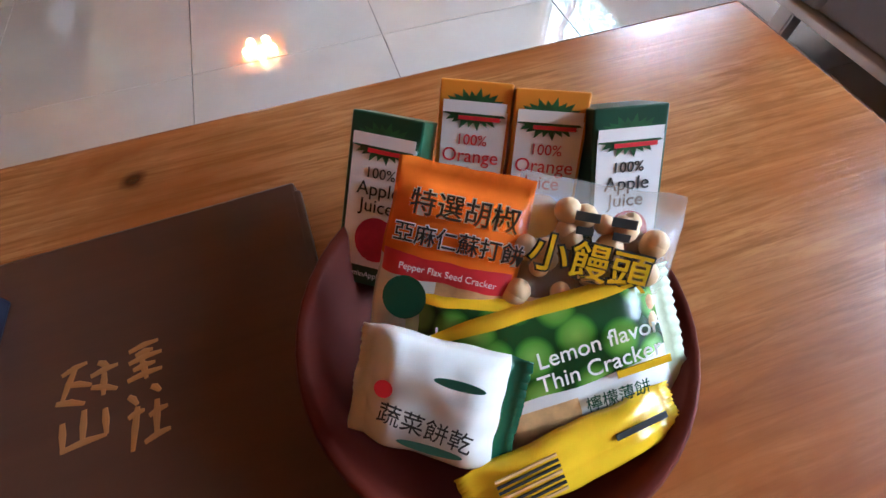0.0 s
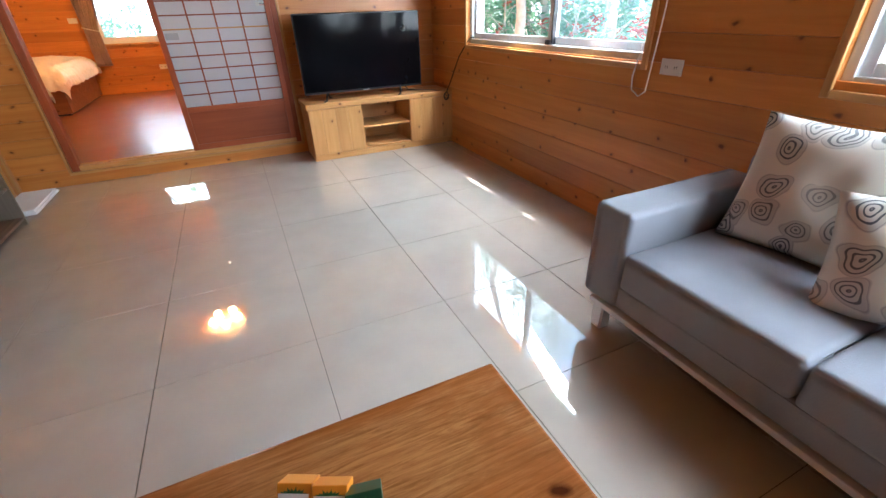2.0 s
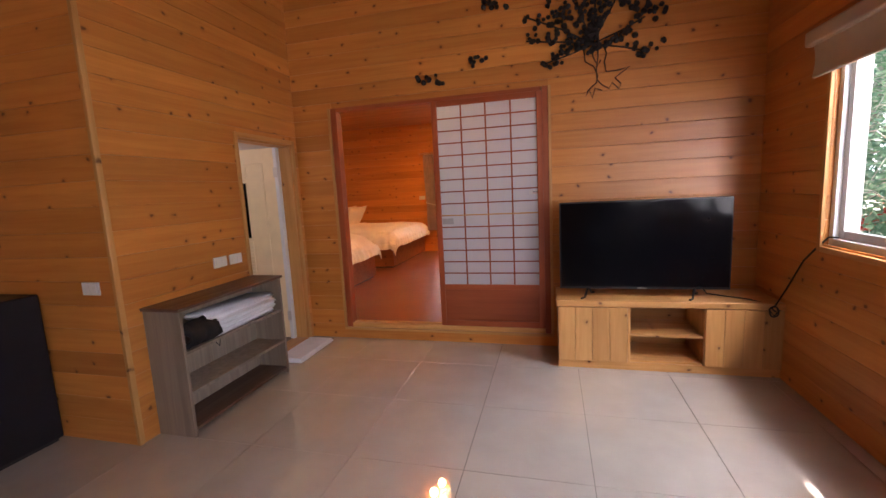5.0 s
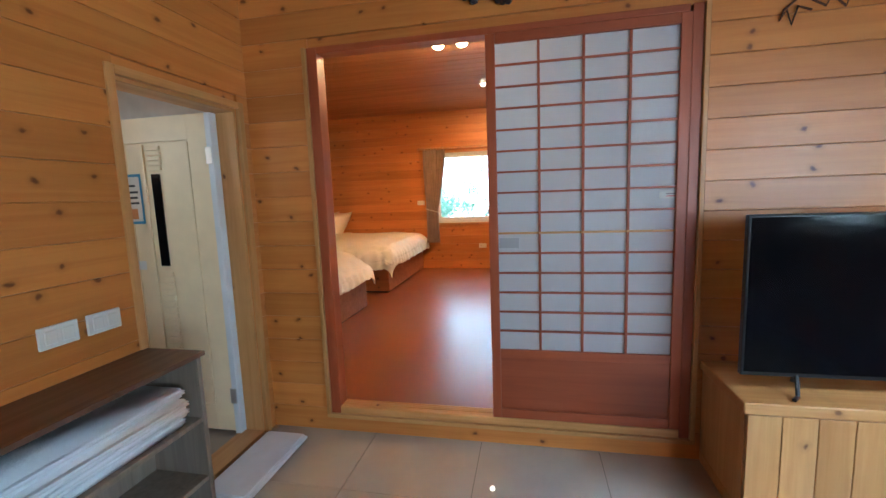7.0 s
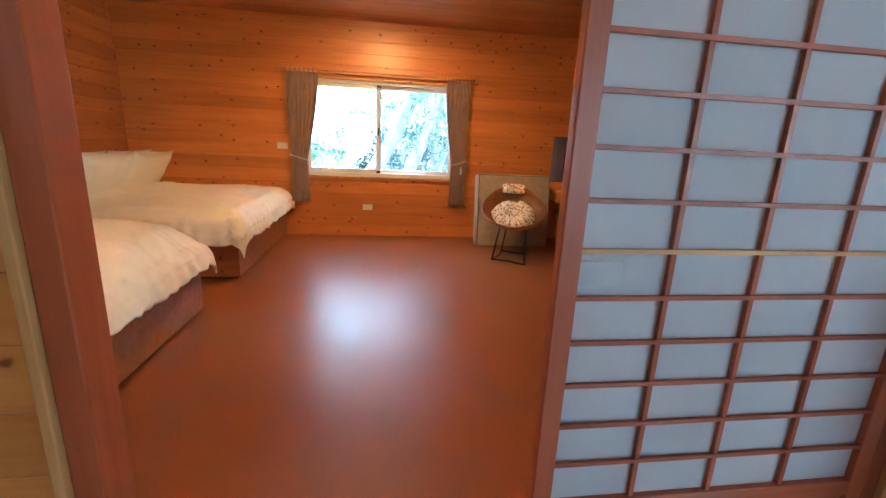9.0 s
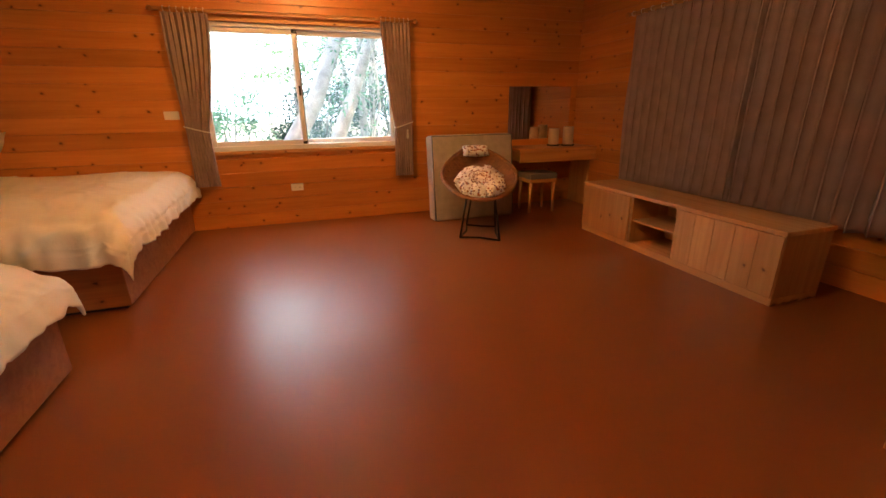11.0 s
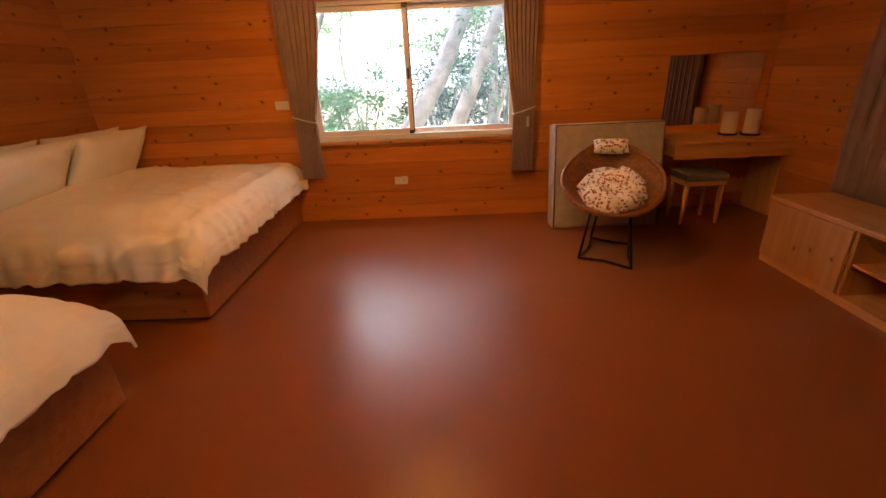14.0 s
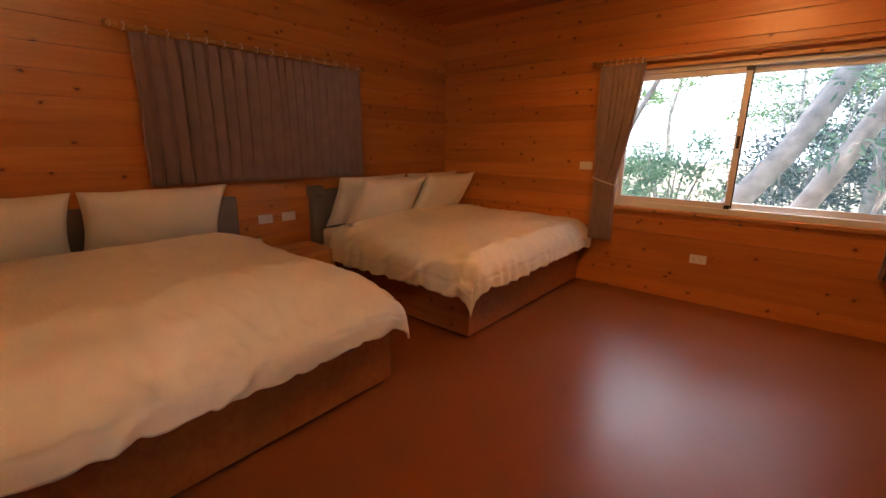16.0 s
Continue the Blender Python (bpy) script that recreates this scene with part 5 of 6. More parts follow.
def duvet_bm(length, width, top, drop_foot, drop_near, drop_far, seed, shoulder, puff):
    """A quilt spread over a mattress: the head at x=0, the foot at x=length, hanging down at the foot and the sides. Floor level is z=0."""
    bm = bmesh.new()
    nu, nv = 130, 150
    total_u, total_v = length + drop_foot, drop_near + width + drop_far
    inset = shoulder * 0.7

    def f(u, v):
        s, t = u * total_u, v * total_v - drop_near
        a = max(0.0, s - length)
        b = max(0.0, -t, t - width)
        x, y = min(s, length), min(max(t, 0.0), width)
        side = -1 if t < 0 else 1
        fall = math.hypot(a, b)
        r = 0.09
        out = r * (1 - math.exp(-fall / r))
        z = top - max(0.0, fall - 0.55 * out)
        hem = min(drop_foot - a, (drop_near if t < 0 else drop_far) - b if b > 0 else 9.0)
        if fall > 0:
            along = y if a > b else x
            amt = min(1.0, fall / 0.16)
            rip = 0.007 * noise.noise(Vector((along * 4, seed, 0))) + 0.009 * noise.noise(Vector((along * 11, seed, 2 + fall * 2))) + 0.007 * math.sin(along * 47 + 5 * noise.noise(Vector((along * 3, seed, 4)))) + 0.020 * ridged(Vector((along * 2.6 + fall * 2.5, fall * 1.2, seed + 20)))
            x += (out + rip * amt) * a / fall
            y += side * (out + rip * amt) * b / fall
            z += 0.006 * amt * noise.noise(Vector((along * 4, seed, 3))) + 0.006 * amt * noise.noise(Vector((along * 19, seed, 6)))
        # the rounded shoulder towards the hanging sides and the foot
        e1 = max(0.0, 1 - max(0.0, length - s) / inset) if s < length else 1.0
        e2 = max(0.0, 1 - max(0.0, t if drop_near > 0.1 else width - t) / inset)
        z -= shoulder * 0.42 * (e1 * e1 + e2 * e2 * (1 - 0.6 * e1))
        flat = min(1.0, max(0.0, min(length - s, t, width - t)) / 0.35)
        z += puff * flat * flat * (3 - 2 * flat)
        z += 0.014 * noise.noise(Vector((s * 2.2, t * 2.2, seed))) + 0.006 * noise.noise(Vector((s * 7, t * 4, seed + 5)))
        z += 0.018 * math.exp(-((s - 0.16) / 0.05) ** 2) * (1 if fall == 0 else 0.3)
        # creases, deeper near the edges
        edge = 0.35 + 0.65 * max(e1, e2, min(1.0, fall * 6))
        z += 0.014 * edge * ridged(Vector((s * 2.1 + t * 3.4, s * 3.5 - t, seed + 8))) + 0.009 * edge * ridged(Vector((s * 5 - t * 3, t * 6, seed + 12)))
        # the flat sewn border along the hem
        if 0.085 < hem < 0.10:
            x -= 0.006 * (a / fall if fall else 0)
            y -= 0.006 * side * (b / fall if fall else 0)
        return Vector((x, y, z))

    grid(bm, nu, nv, f)
    return bm


def bed(name_label, y0, y1, foot, group, seed, drops):
    head = BX0 + 0.09
    b = thing("bed", name_label, "bed", pose(head, y0, ZB), group)
    L, W = foot - head, y1 - y0
    part("plinth", box((0.02, 0.03, 0), (L - 0.03, W - 0.03, 0.022), 0), BLACK, b, "dark recessed plinth")
    part("base", box((0, 0, 0.022), (L, W, 0.31), 0.006), wood("bed_base_wood_%s" % group, (0.40, 0.150, 0.040), (0.31, 0.102, 0.026), 0.4, 0.3), b, "pine-veneered box base")
    part("mattress", soft((0.01, 0.02, 0.31), (L - 0.02, W - 0.02, 0.53), 0.05), SHEET, b, "", True)
    h = part("headboard", soft((-0.088, -0.04, 0.30), (-0.01, W + 0.0, 0.86), 0.03), HEADPAD, b, "padded grey headboard", True)
    part("head_roll", soft((-0.085, -0.05, 0.80), (0.03, 0.06, 0.90), 0.03), HEADPAD, h, "", True)
    return b, head, L, W


for lab, y0, y1, foot, seed, drops, grp, puffs in (("double bed with white bedding by the bedroom window", 6.735, 8.49, 1.465, 2.0, (0.25, 0.28, 0.05), "far", (0.10, 0.05)),
                                             ("double bed with white bedding near the sliding door", 4.30, 6.065, 1.44, 5.0, (0.20, 0.05, 0.17), "near", (0.22, 0.09))):
    b, head, L, W = bed(lab, y0, y1, foot, grp, seed, drops)
    b["group"] = "beds"
    q = link("duvet", duvet_bm(L - 0.28 + 0.01, W + 0.02, 0.585, drops[0], drops[1], drops[2], seed, *puffs), STRIPED, True)
    q.matrix_basis = pose(head + 0.28, y0 - 0.01, ZB)
    thick(q, 0.012)
    tagged(q, "rumpled white cotton duvet spread over the bed", "duvet", "duvets")
    bm = bmesh.new()
    tube(bm, [(0.13 + 0.012 * noise.noise(Vector((yy * 4, seed, 1))), yy, 0.606 + 0.006 * noise.noise(Vector((yy * 5, seed, 7)))) for yy in np.linspace(0.05, W - 0.05, 24)], 0.022, 10)
    part("turned_edge", bm, SHEET, q, "rolled turned-back edge", True)
    for k, (dy, dx, tilt, sd) in enumerate(((0.42, 0.16, 62, 1), (1.20, 0.16, 62, 2), (0.50, 0.33, 58, 3), (1.28, 0.33, 58, 4))):
        if grp == "near" and k > 1:
            continue
        pillow("pillow", "plump white pillow leaning on the headboard", "pillow", pose(head + dx, y0 + dy, ZB + 0.53 + 0.235, 0, -tilt, 0) @ pose(0, 0, 0, 0, 0, 90), 0.76, 0.50, 0.18, SHEET, sd + seed, "bed pillows")

n = thing("bedside_cabinet", "low pine bedside cabinet with a drawer between the beds", "bedside cabinet", pose(BX0 + 0.02, 6.16, ZB))
part("carcass", box((0, 0, 0), (0.38, 0.50, 0.40), 0.004), PINE_Y, n)
part("top", box((-0.002, -0.008, 0.40), (0.40, 0.508, 0.425), 0.004), PINE_Y, n)
dr = part("drawer", box((0.38, 0.01, 0.22), (0.396, 0.49, 0.395), 0.003), PINE_Y, n)
part("knob", box((0.396, 0.235, 0.30), (0.412, 0.265, 0.33), 0.006), PINE_UP, dr)

# ---- curtains ----


def curtain_bm(width, height, folds, amp, seed, tie=None, toward=0.0, keep=1.0):
    """A pleated curtain hanging from z=0 down, x across. tie: the height, counted from the top, where it is gathered towards the share 'toward'."""
    bm = bmesh.new()
    nu, nv = folds * 8, 28

    def f(u, v):
        z = -v * height
        w, c = 1.0, 0.0
        if tie:
            t = v * height / tie
            w = 1 - (1 - keep) * min(1.0, t) ** 1.6 if t < 1 else keep + (0.10 * (t - 1))
            c = (1 - w) * toward
        ph = u * folds * math.tau
        a = amp * (0.45 + 0.55 * min(1.0, v * 4)) * (1 + 0.35 * noise.noise(Vector((u * folds * 0.7, v * 1.5, seed))))
        x = (c + u * w) * width + 0.25 * amp * math.sin(2 * ph) + 0.008 * noise.noise(Vector((u * 9, v * 3, seed)))
        return Vector((x, a * math.sin(ph + 0.6 * noise.noise(Vector((u * 4, v * 2, seed + 4)))), z))

    grid(bm, nu, nv, f)
    return bm


def rod(p, q, label):
    r = thing("curtain_rod", label, "curtain rod")
    d = (Vector(q) - Vector(p))
    bm = bmesh.new()
    tube(bm, [p, Vector(p) + d * 0.5, q], 0.014, 12)
    part("pole", bm, PINE_TRIM, r, "pale wooden pole", True)
    for e, s in ((p, -1), (q, 1)):
        bm = bmesh.new()
        lathe(bm, [(0, 0), (0.016, 0.002), (0.024, 0.018), (0.018, 0.032), (0, 0.045)], (0, 0, 0), 12)
        o = part("finial", bm, PINE_TRIM, r, "", True)
        o.matrix_basis = Matrix.Translation(e) @ (d * s).to_track_quat("Z", "Y").to_matrix().to_4x4()
    return r, d


def rings(r, p, d, n):
    for k in range(n):
        c = Vector(p) + d * ((k + 0.5) / n)
        ax = d.normalized()
        side = ax.cross(Vector((0, 0, 1)))
        bm = bmesh.new()
        tube(bm, [c + (side * math.cos(a) + Vector((0, 0, 1)) * math.sin(a)) * 0.021 for a in np.linspace(0, math.tau, 14)[:-1]], 0.0028, 5, True)
        part("ring", bm, PLASTIC, r, "", True)


RZ = 2.065
p, q = (1.485, YW - 0.085, RZ), (3.70, YW - 0.085, RZ)
r, d = rod(p, q, "pale wooden curtain rod over the bedroom window")
rings(r, (1.54, YW - 0.085, RZ), Vector((0.35, 0, 0)), 7)
rings(r, (3.36, YW - 0.085, RZ), Vector((0.31, 0, 0)), 7)
for x, w, toward, keep, lab in ((1.535, 0.36, 0.0, 0.52, "grey curtain tied back at the window beside the bed"), (3.375, 0.29, 1.0, 0.62, "grey curtain tied back at the window beside the mattress")):
    c = thing("curtain", lab, "curtain", pose(x, YW - 0.085, RZ - 0.02), "bedroom curtains")
    thick(part("cloth", curtain_bm(w, 1.47, 8, 0.026, x, 0.95, 0.15 if toward == 0 else 0.9, keep), CURTAIN, c, "", True), 0.003)
    cx = (0.15 if toward == 0 else 0.9) * (1 - keep) * w
    bm = bmesh.new()
    tube(bm, [(cx + keep * w * (0.5 + 0.56 * math.cos(a)), 0.040 * math.sin(a), -0.95 + (0.03 if toward else -0.03) * math.cos(a)) for a in np.linspace(0, math.tau, 20)[:-1]], 0.006, 6, True)
    part("tie_cord", bm, PLASTIC, c, "white tie-back cord", True)
    if toward:
        bm = bmesh.new()
        lathe(bm, [(0, 0), (0.010, -0.01), (0.014, -0.09), (0.0, -0.10)], (cx + 0.12, -0.045, -0.99), 10)
        part("tassel", bm, PLASTIC, c, "white tassel", True)

p, q = (BX0 + 0.09, 5.46, 2.03), (BX0 + 0.09, 7.27, 2.03)
r, d = rod(p, q, "pale wooden curtain rod on the wall over the bedside cabinet")
rings(r, p, d, 16)
for y, w in ((5.54, 0.92), (6.45, 0.78)):
    c = thing("curtain", "grey pleated curtain drawn shut over the beds", "curtain", pose(BX0 + 0.09, y, 2.01, 0, 0, 90), "bedroom curtains")
    thick(part("cloth", curtain_bm(w, 0.90, 11, 0.050, y), CURTAIN, c, "", True), 0.003)

p, q = (BX1 - 0.11, 7.66, RZ), (BX1 - 0.11, 4.66, RZ)
r, d = rod(p, q, "pale wooden curtain rod over the wide side window")
rings(r, p, d, 26)
for y, w in ((7.56, 1.24), (6.36, 1.62)):
    c = thing("curtain", "wide grey pleated curtain drawn shut behind the low cabinet", "curtain", pose(BX1 - 0.11, y, RZ - 0.02, 0, 0, -90), "bedroom curtains")
    thick(part("cloth", curtain_bm(w, 1.52, 13 if w < 1.5 else 17, 0.060, y), CURTAIN, c, "", True), 0.003)

# ---- low cabinet in the bedroom ----
c = thing("low_cabinet", "long low pine cabinet with doors and an open shelf niche", "cabinet", pose(5.0, 7.285, ZB, 0, 0, -90))
W, D, H = 1.785, 0.39, 0.455
part("top", box((-0.01, -0.015, H - 0.028), (W + 0.012, D, H), 0.005), PINE_TRIM, c)
part("plinth", box((0, 0.004, 0), (W, D, 0.05), 0.003), PINE_TRIM, c)
for a in (0, 0.60, 1.045, W - 0.02):
    part("side", box((a, 0.008, 0.05), (a + 0.02, D, H - 0.028), 0.002), PINE_UP, c)
part("back", box((0.02, D - 0.014, 0.05), (W - 0.02, D - 0.002, H - 0.03), 0), PINE_TRIM, c)
part("shelf", box((0.62, 0.02, 0.225), (1.045, D - 0.016, 0.243), 0.003), PINE_TRIM, c)
for a, b, n in ((0.003, 0.597, 1), (1.068, W - 0.003, 5)):
    dr = part("door", box((a, 0.0, 0.053), (b, 0.0075, H - 0.032), 0.002), PINE_UP, c)
    for k in range(n):
        part("board", box((a + (b - a) * k / n + 0.001, -0.008, 0.055), (a + (b - a) * (k + 1) / n - 0.001, 0.0, H - 0.034), 0.003), PINE_UP, dr)

# ---- tall wardrobe beside the doorway ----
c = thing("wardrobe", "tall pale pine wardrobe beside the sliding door", "wardrobe", pose(4.30, YB + TW + 0.02, ZB))
part("carcass", box((0.01, 0.0, 0), (1.38, 0.60, 2.20), 0.004), PINE_UP, c)
part("side_panel", box((0, 0.0, 0), (0.0095, 0.605, 2.20), 0.002), PINE_UP, c)
for k in range(3):
    part("door", box((0.012 + 0.456 * k, 0.601, 0.06), (0.464 + 0.456 * k, 0.622, 2.18), 0.003), PINE_UP, c)

# ---- spare mattress against the wall ----
c = thing("folding_mattress", "thick grey quilted mattress stood on edge against the wall", "mattress", pose(3.76, 8.03, ZB, -7))
part("pad", soft((0, 0, 0), (0.90, 0.20, 0.87), 0.03), MATTCOVER, c, "", True)
bm = bmesh.new()
for yy in (0.0, 0.2):
    tube(bm, [(0.012, yy, 0.02), (0.012, yy, 0.855), (0.888, yy, 0.855), (0.888, yy, 0.02)], 0.006, 6)
part("piping", bm, HEADPAD, c, "", True)

# ---- dressing table with its mirror, stool and jars ----
c = thing("dressing_table", "pine dressing table with a shallow drawer fixed in the corner", "dressing table", pose(4.72, 8.06, 0))
part("top", box((0, 0, 0.80), (0.975, 0.455, 0.832), 0.004), PINE_TRIM, c)
part("drawer_front", box((0.01, 0.008, 0.685), (0.965, 0.024, 0.798), 0.003), PINE_TRIM, c)
part("drawer_box", box((0.02, 0.024, 0.70), (0.955, 0.45, 0.798), 0.002), PINE_TRIM, c)
part("side_panel", box((0.945, 0.10, ZB), (0.973, 0.45, 0.70), 0.003), PINE_UP, c)
part("side_panel", box((0.004, 0.30, ZB), (0.028, 0.45, 0.70), 0.003), PINE_UP, c)
mi = thing("mirror", "frameless wall mirror over the dressing table", "mirror", pose(4.80, YW - 0.022, 0.90))
part("mirror_glass", box((0, 0, 0), (0.80, 0.005, 0.575), 0.001), MIRROR, mi)
for x, y, h in ((5.27, 8.30, 0.19), (5.42, 8.24, 0.21)):
    cn = thing("candle_jar", "cream pillar jar on a dark dish on the dressing table", "jar", pose(x, y, 0.833), "jars")
    bm = bmesh.new()
    lathe(bm, [(0, 0), (0.070, 0), (0.075, 0.012), (0.068, 0.016), (0, 0.014)], (0, 0, 0), 20)
    part("dish", bm, IRON, cn, "dark dish", True)
    part("body", (lambda b: (lathe(b, [(0, 0.016), (0.056, 0.016), (0.058, 0.03), (0.058, h - 0.006), (0.053, h), (0, h - 0.004)], (0, 0, 0), 24), b)[1])(bmesh.new()), CANDLE, cn, "", True)
s = thing("stool", "small wooden stool with tapered legs under the dressing table", "stool", pose(5.0, 8.14, ZB))
part("seat", soft((-0.17, -0.13, 0.37), (0.17, 0.15, 0.43), 0.015), HEADPAD, s, "dark padded seat", True)
part("seat_frame", box((-0.165, -0.125, 0.33), (0.165, 0.145, 0.37), 0.004), PINE_TRIM, s)
for x in (-0.14, 0.14):
    for y in (-0.10, 0.12):
        bm = bmesh.new()
        tube(bm, [(x, y, 0.335), (x * 1.05, y * 1.05, 0.0)], [0.022, 0.013], 8)
        part("leg", bm, PINE_UP, s, "", True)

# ---- rattan bowl chair ----
ch = thing("rattan_chair", "oval rattan bowl chair on a black iron stand", "chair", pose(4.03, 7.50, ZB))
TILT_ = pose(0, 0.02, 0.545, 29, 0, -14)


def bowl_point(a, r):
    """An egg-shaped shell, narrower at its back."""
    s_ = math.sin(a)
    return Vector((0.338 * (1 - 0.30 * max(0.0, s_) ** 1.5) * r * math.cos(a), (0.42 if s_ > 0 else 0.35) * r * s_, -0.16 * (1 - r * r)))


bm = bmesh.new()
n = 40
rows = []
for j in range(9):
    rr = 0.15 + 0.85 * j / 8
    rows.append([bm.verts.new(bowl_point(k * math.tau / n, rr)) for k in range(n)])
for a, b in zip(rows, rows[1:]):
    for k in range(n):
        bm.faces.new((a[k], a[(k + 1) % n], b[(k + 1) % n], b[k]))
bm.faces.new(rows[0][::-1])
thick(part("woven_bowl", bm, RATTAN, ch, "woven rattan bowl", True, TILT_), 0.010)
bm = bmesh.new()
tube(bm, [bowl_point(k * math.tau / 48, 1.0) for k in range(48)], 0.017, 10, True)
part("rim", bm, RATTAN, ch, "thick rattan rim", True, TILT_)
for k in range(28):
    a = k * math.tau / 28
    bm = bmesh.new()
    tube(bm, [bowl_point(a, r_) + Vector((0, 0, 0.007)) for r_ in (0.2, 0.45, 0.7, 1.0)], 0.004, 5)
    part("rib", bm, RATTAN, ch, "", True, TILT_)
feet = [(-0.23, -0.10), (0.06, -0.31), (0.22, 0.12), (-0.02, 0.28)]
tops = [(-0.17, -0.10), (0.05, -0.22), (0.17, 0.06), (-0.02, 0.14)]
for (fx, fy), (tx, ty) in zip(feet, tops):
    bm = bmesh.new()
    tube(bm, [(fx, fy, 0.010), (tx, ty, 0.36)], 0.009, 8)
    part("leg", bm, IRON, ch, "", True)
bm = bmesh.new()
tube(bm, [(*feet[0], 0.010), (-0.07, -0.17, 0.010), (*feet[1], 0.010), (0.13, -0.08, 0.010), (*feet[2], 0.010), (0.10, 0.18, 0.010), (*feet[3], 0.010), (-0.10, 0.08, 0.010)], 0.009, 8, True)
part("base_ring", bm, IRON, ch, "", True)
bm = bmesh.new()
tube(bm, [(tx, ty, 0.36) for tx, ty in tops], 0.009, 8, True)
part("top_ring", bm, IRON, ch, "", True)
cu = thing("chair_cushion", "puffy flower-printed cushion in the rattan chair", "cushion", ch.matrix_basis @ TILT_)
rg = random.Random(8)
for k in range(7):
    a = k * math.tau / 7
    o = part("lobe", pillow_bm(0.20, 0.18, 0.13, 2.2, k), FLORAL, cu, "", True, pose(0.125 * math.cos(a), -0.075 + 0.125 * math.sin(a), -0.035 + 0.01 * rg.random(), 8 * math.sin(a), -8 * math.cos(a), k * 50))
part("lobe", pillow_bm(0.22, 0.22, 0.12, 2.2, 9), FLORAL, cu, "", True, pose(0, -0.075, -0.06))
pillow("head_cushion", "small flower-printed head cushion tied to the chair", "cushion", ch.matrix_basis @ TILT_ @ pose(0.0, 0.325, 0.03, 8, 0, 0), 0.25, 0.13, 0.09, FLORAL, 6)

# ---- lamps of the bedroom ----
dl = thing("downlight", "small round recessed ceiling downlight, lit", "ceiling light", pose(2.66, 7.08, ZC))
part("trim_ring", (lambda b: (lathe(b, [(0.032, -0.002), (0.05, -0.006), (0.055, 0.0), (0.05, 0.004)], (0, 0, 0), 24), b)[1])(bmesh.new()), PLASTIC, dl, "", True)
o = part("lit_disc", (lambda b: (lathe(b, [(0, -0.034), (0.016, -0.031), (0.028, -0.020), (0.032, -0.001)], (0, 0, 0), 24), b)[1])(bmesh.new()), BULB, dl, "glowing lens")
cl = thing("ceiling_lamp", "ceiling lamp with five round lit bulbs", "ceiling light", pose(2.56, 5.30, ZC))
part("rose", (lambda b: (lathe(b, [(0, -0.03), (0.10, -0.028), (0.11, 0.0)], (0, 0, 0), 24), b)[1])(bmesh.new()), PLASTIC, cl, "", True)
for k in range(5):
    a = math.radians(54 + 72 * k)
    bm = bmesh.new()
    tube(bm, [(0.04 * math.cos(a), 0.04 * math.sin(a), -0.02), (0.15 * math.cos(a), 0.15 * math.sin(a), -0.035)], 0.008, 8)
    arm = part("arm", bm, CHROME, cl, "", True)
    bm = bmesh.new()
    bmesh.ops.create_uvsphere(bm, u_segments=16, v_segments=10, radius=0.052, matrix=Matrix.Translation((0.17 * math.cos(a), 0.17 * math.sin(a), -0.060)))
    o = part("bulb", bm, ROUNDBULB, arm, "glowing round bulb", True)

# ---- outside ----
bm = bmesh.new()
cube(bm, (-400, -400, -0.7), (400, 400, -0.5))
structure("ground", bm, EARTH, "dry bare earth under the trees", "ground")


def leaves(bm, centre, radius, n, size, rg, flat=0.7):
    for _ in range(n):
        d = Vector((rg.gauss(0, 1), rg.gauss(0, 1), rg.gauss(0, flat)))
        p = Vector(centre) + d.normalized() * radius * rg.random() ** 0.5
        a = Vector((rg.gauss(0, 1), rg.gauss(0, 1), rg.gauss(0, 0.6))).normalized() * size * rg.uniform(0.6, 1.3)
        b = a.orthogonal().normalized() * size * 0.35
        vs = [bm.verts.new(p - a), bm.verts.new(p + b), bm.verts.new(p + a), bm.verts.new(p - b)]
        bm.faces.new(vs)


def tree(x, y, h, lean, r, crown_r, clumps, per, size, seed, label, leaf=None, name="tree", crown_z=0.35, base=-0.5):
    rg = random.Random(seed)
    t = thing(name, label, "tree", pose(x, y, base), "trees outside")
    bm = bmesh.new()
    pts = [Vector((lean[0] * f * h + 0.06 * h * noise.noise(Vector((f * 3, seed, 0))), lean[1] * f * h + 0.06 * h * noise.noise(Vector((f * 3, seed, 5))), f * h)) for f in np.linspace(0, 1, 9)]
    tube(bm, pts, [r * (1 - 0.75 * k / 8) for k in range(9)], 10)
    tips = []
    for k in range(clumps):
        f = rg.uniform(crown_z, 1.0)
        s = pts[0].lerp(pts[-1], f)
        d = Vector((rg.gauss(0, 1), rg.gauss(0, 1), rg.gauss(0.35, 0.4))).normalized() * crown_r * rg.uniform(0.35, 1.0)
        e = s + d
        m_ = s + d * 0.5 + Vector((0, 0, 0.12 * crown_r))
        tube(bm, [s, m_, e], [r * 0.22, r * 0.14, r * 0.05], 6)
        tips.append(e)
    part("trunk", bm, BARK, t, "pale grey trunk with limbs", True)
    bm = bmesh.new()
    for e in tips:
        leaves(bm, e, crown_r * rg.uniform(0.22, 0.42), per, size, rg)
    part("crown", bm, leaf or LEAF, t, "sparse green leaves")
    return t


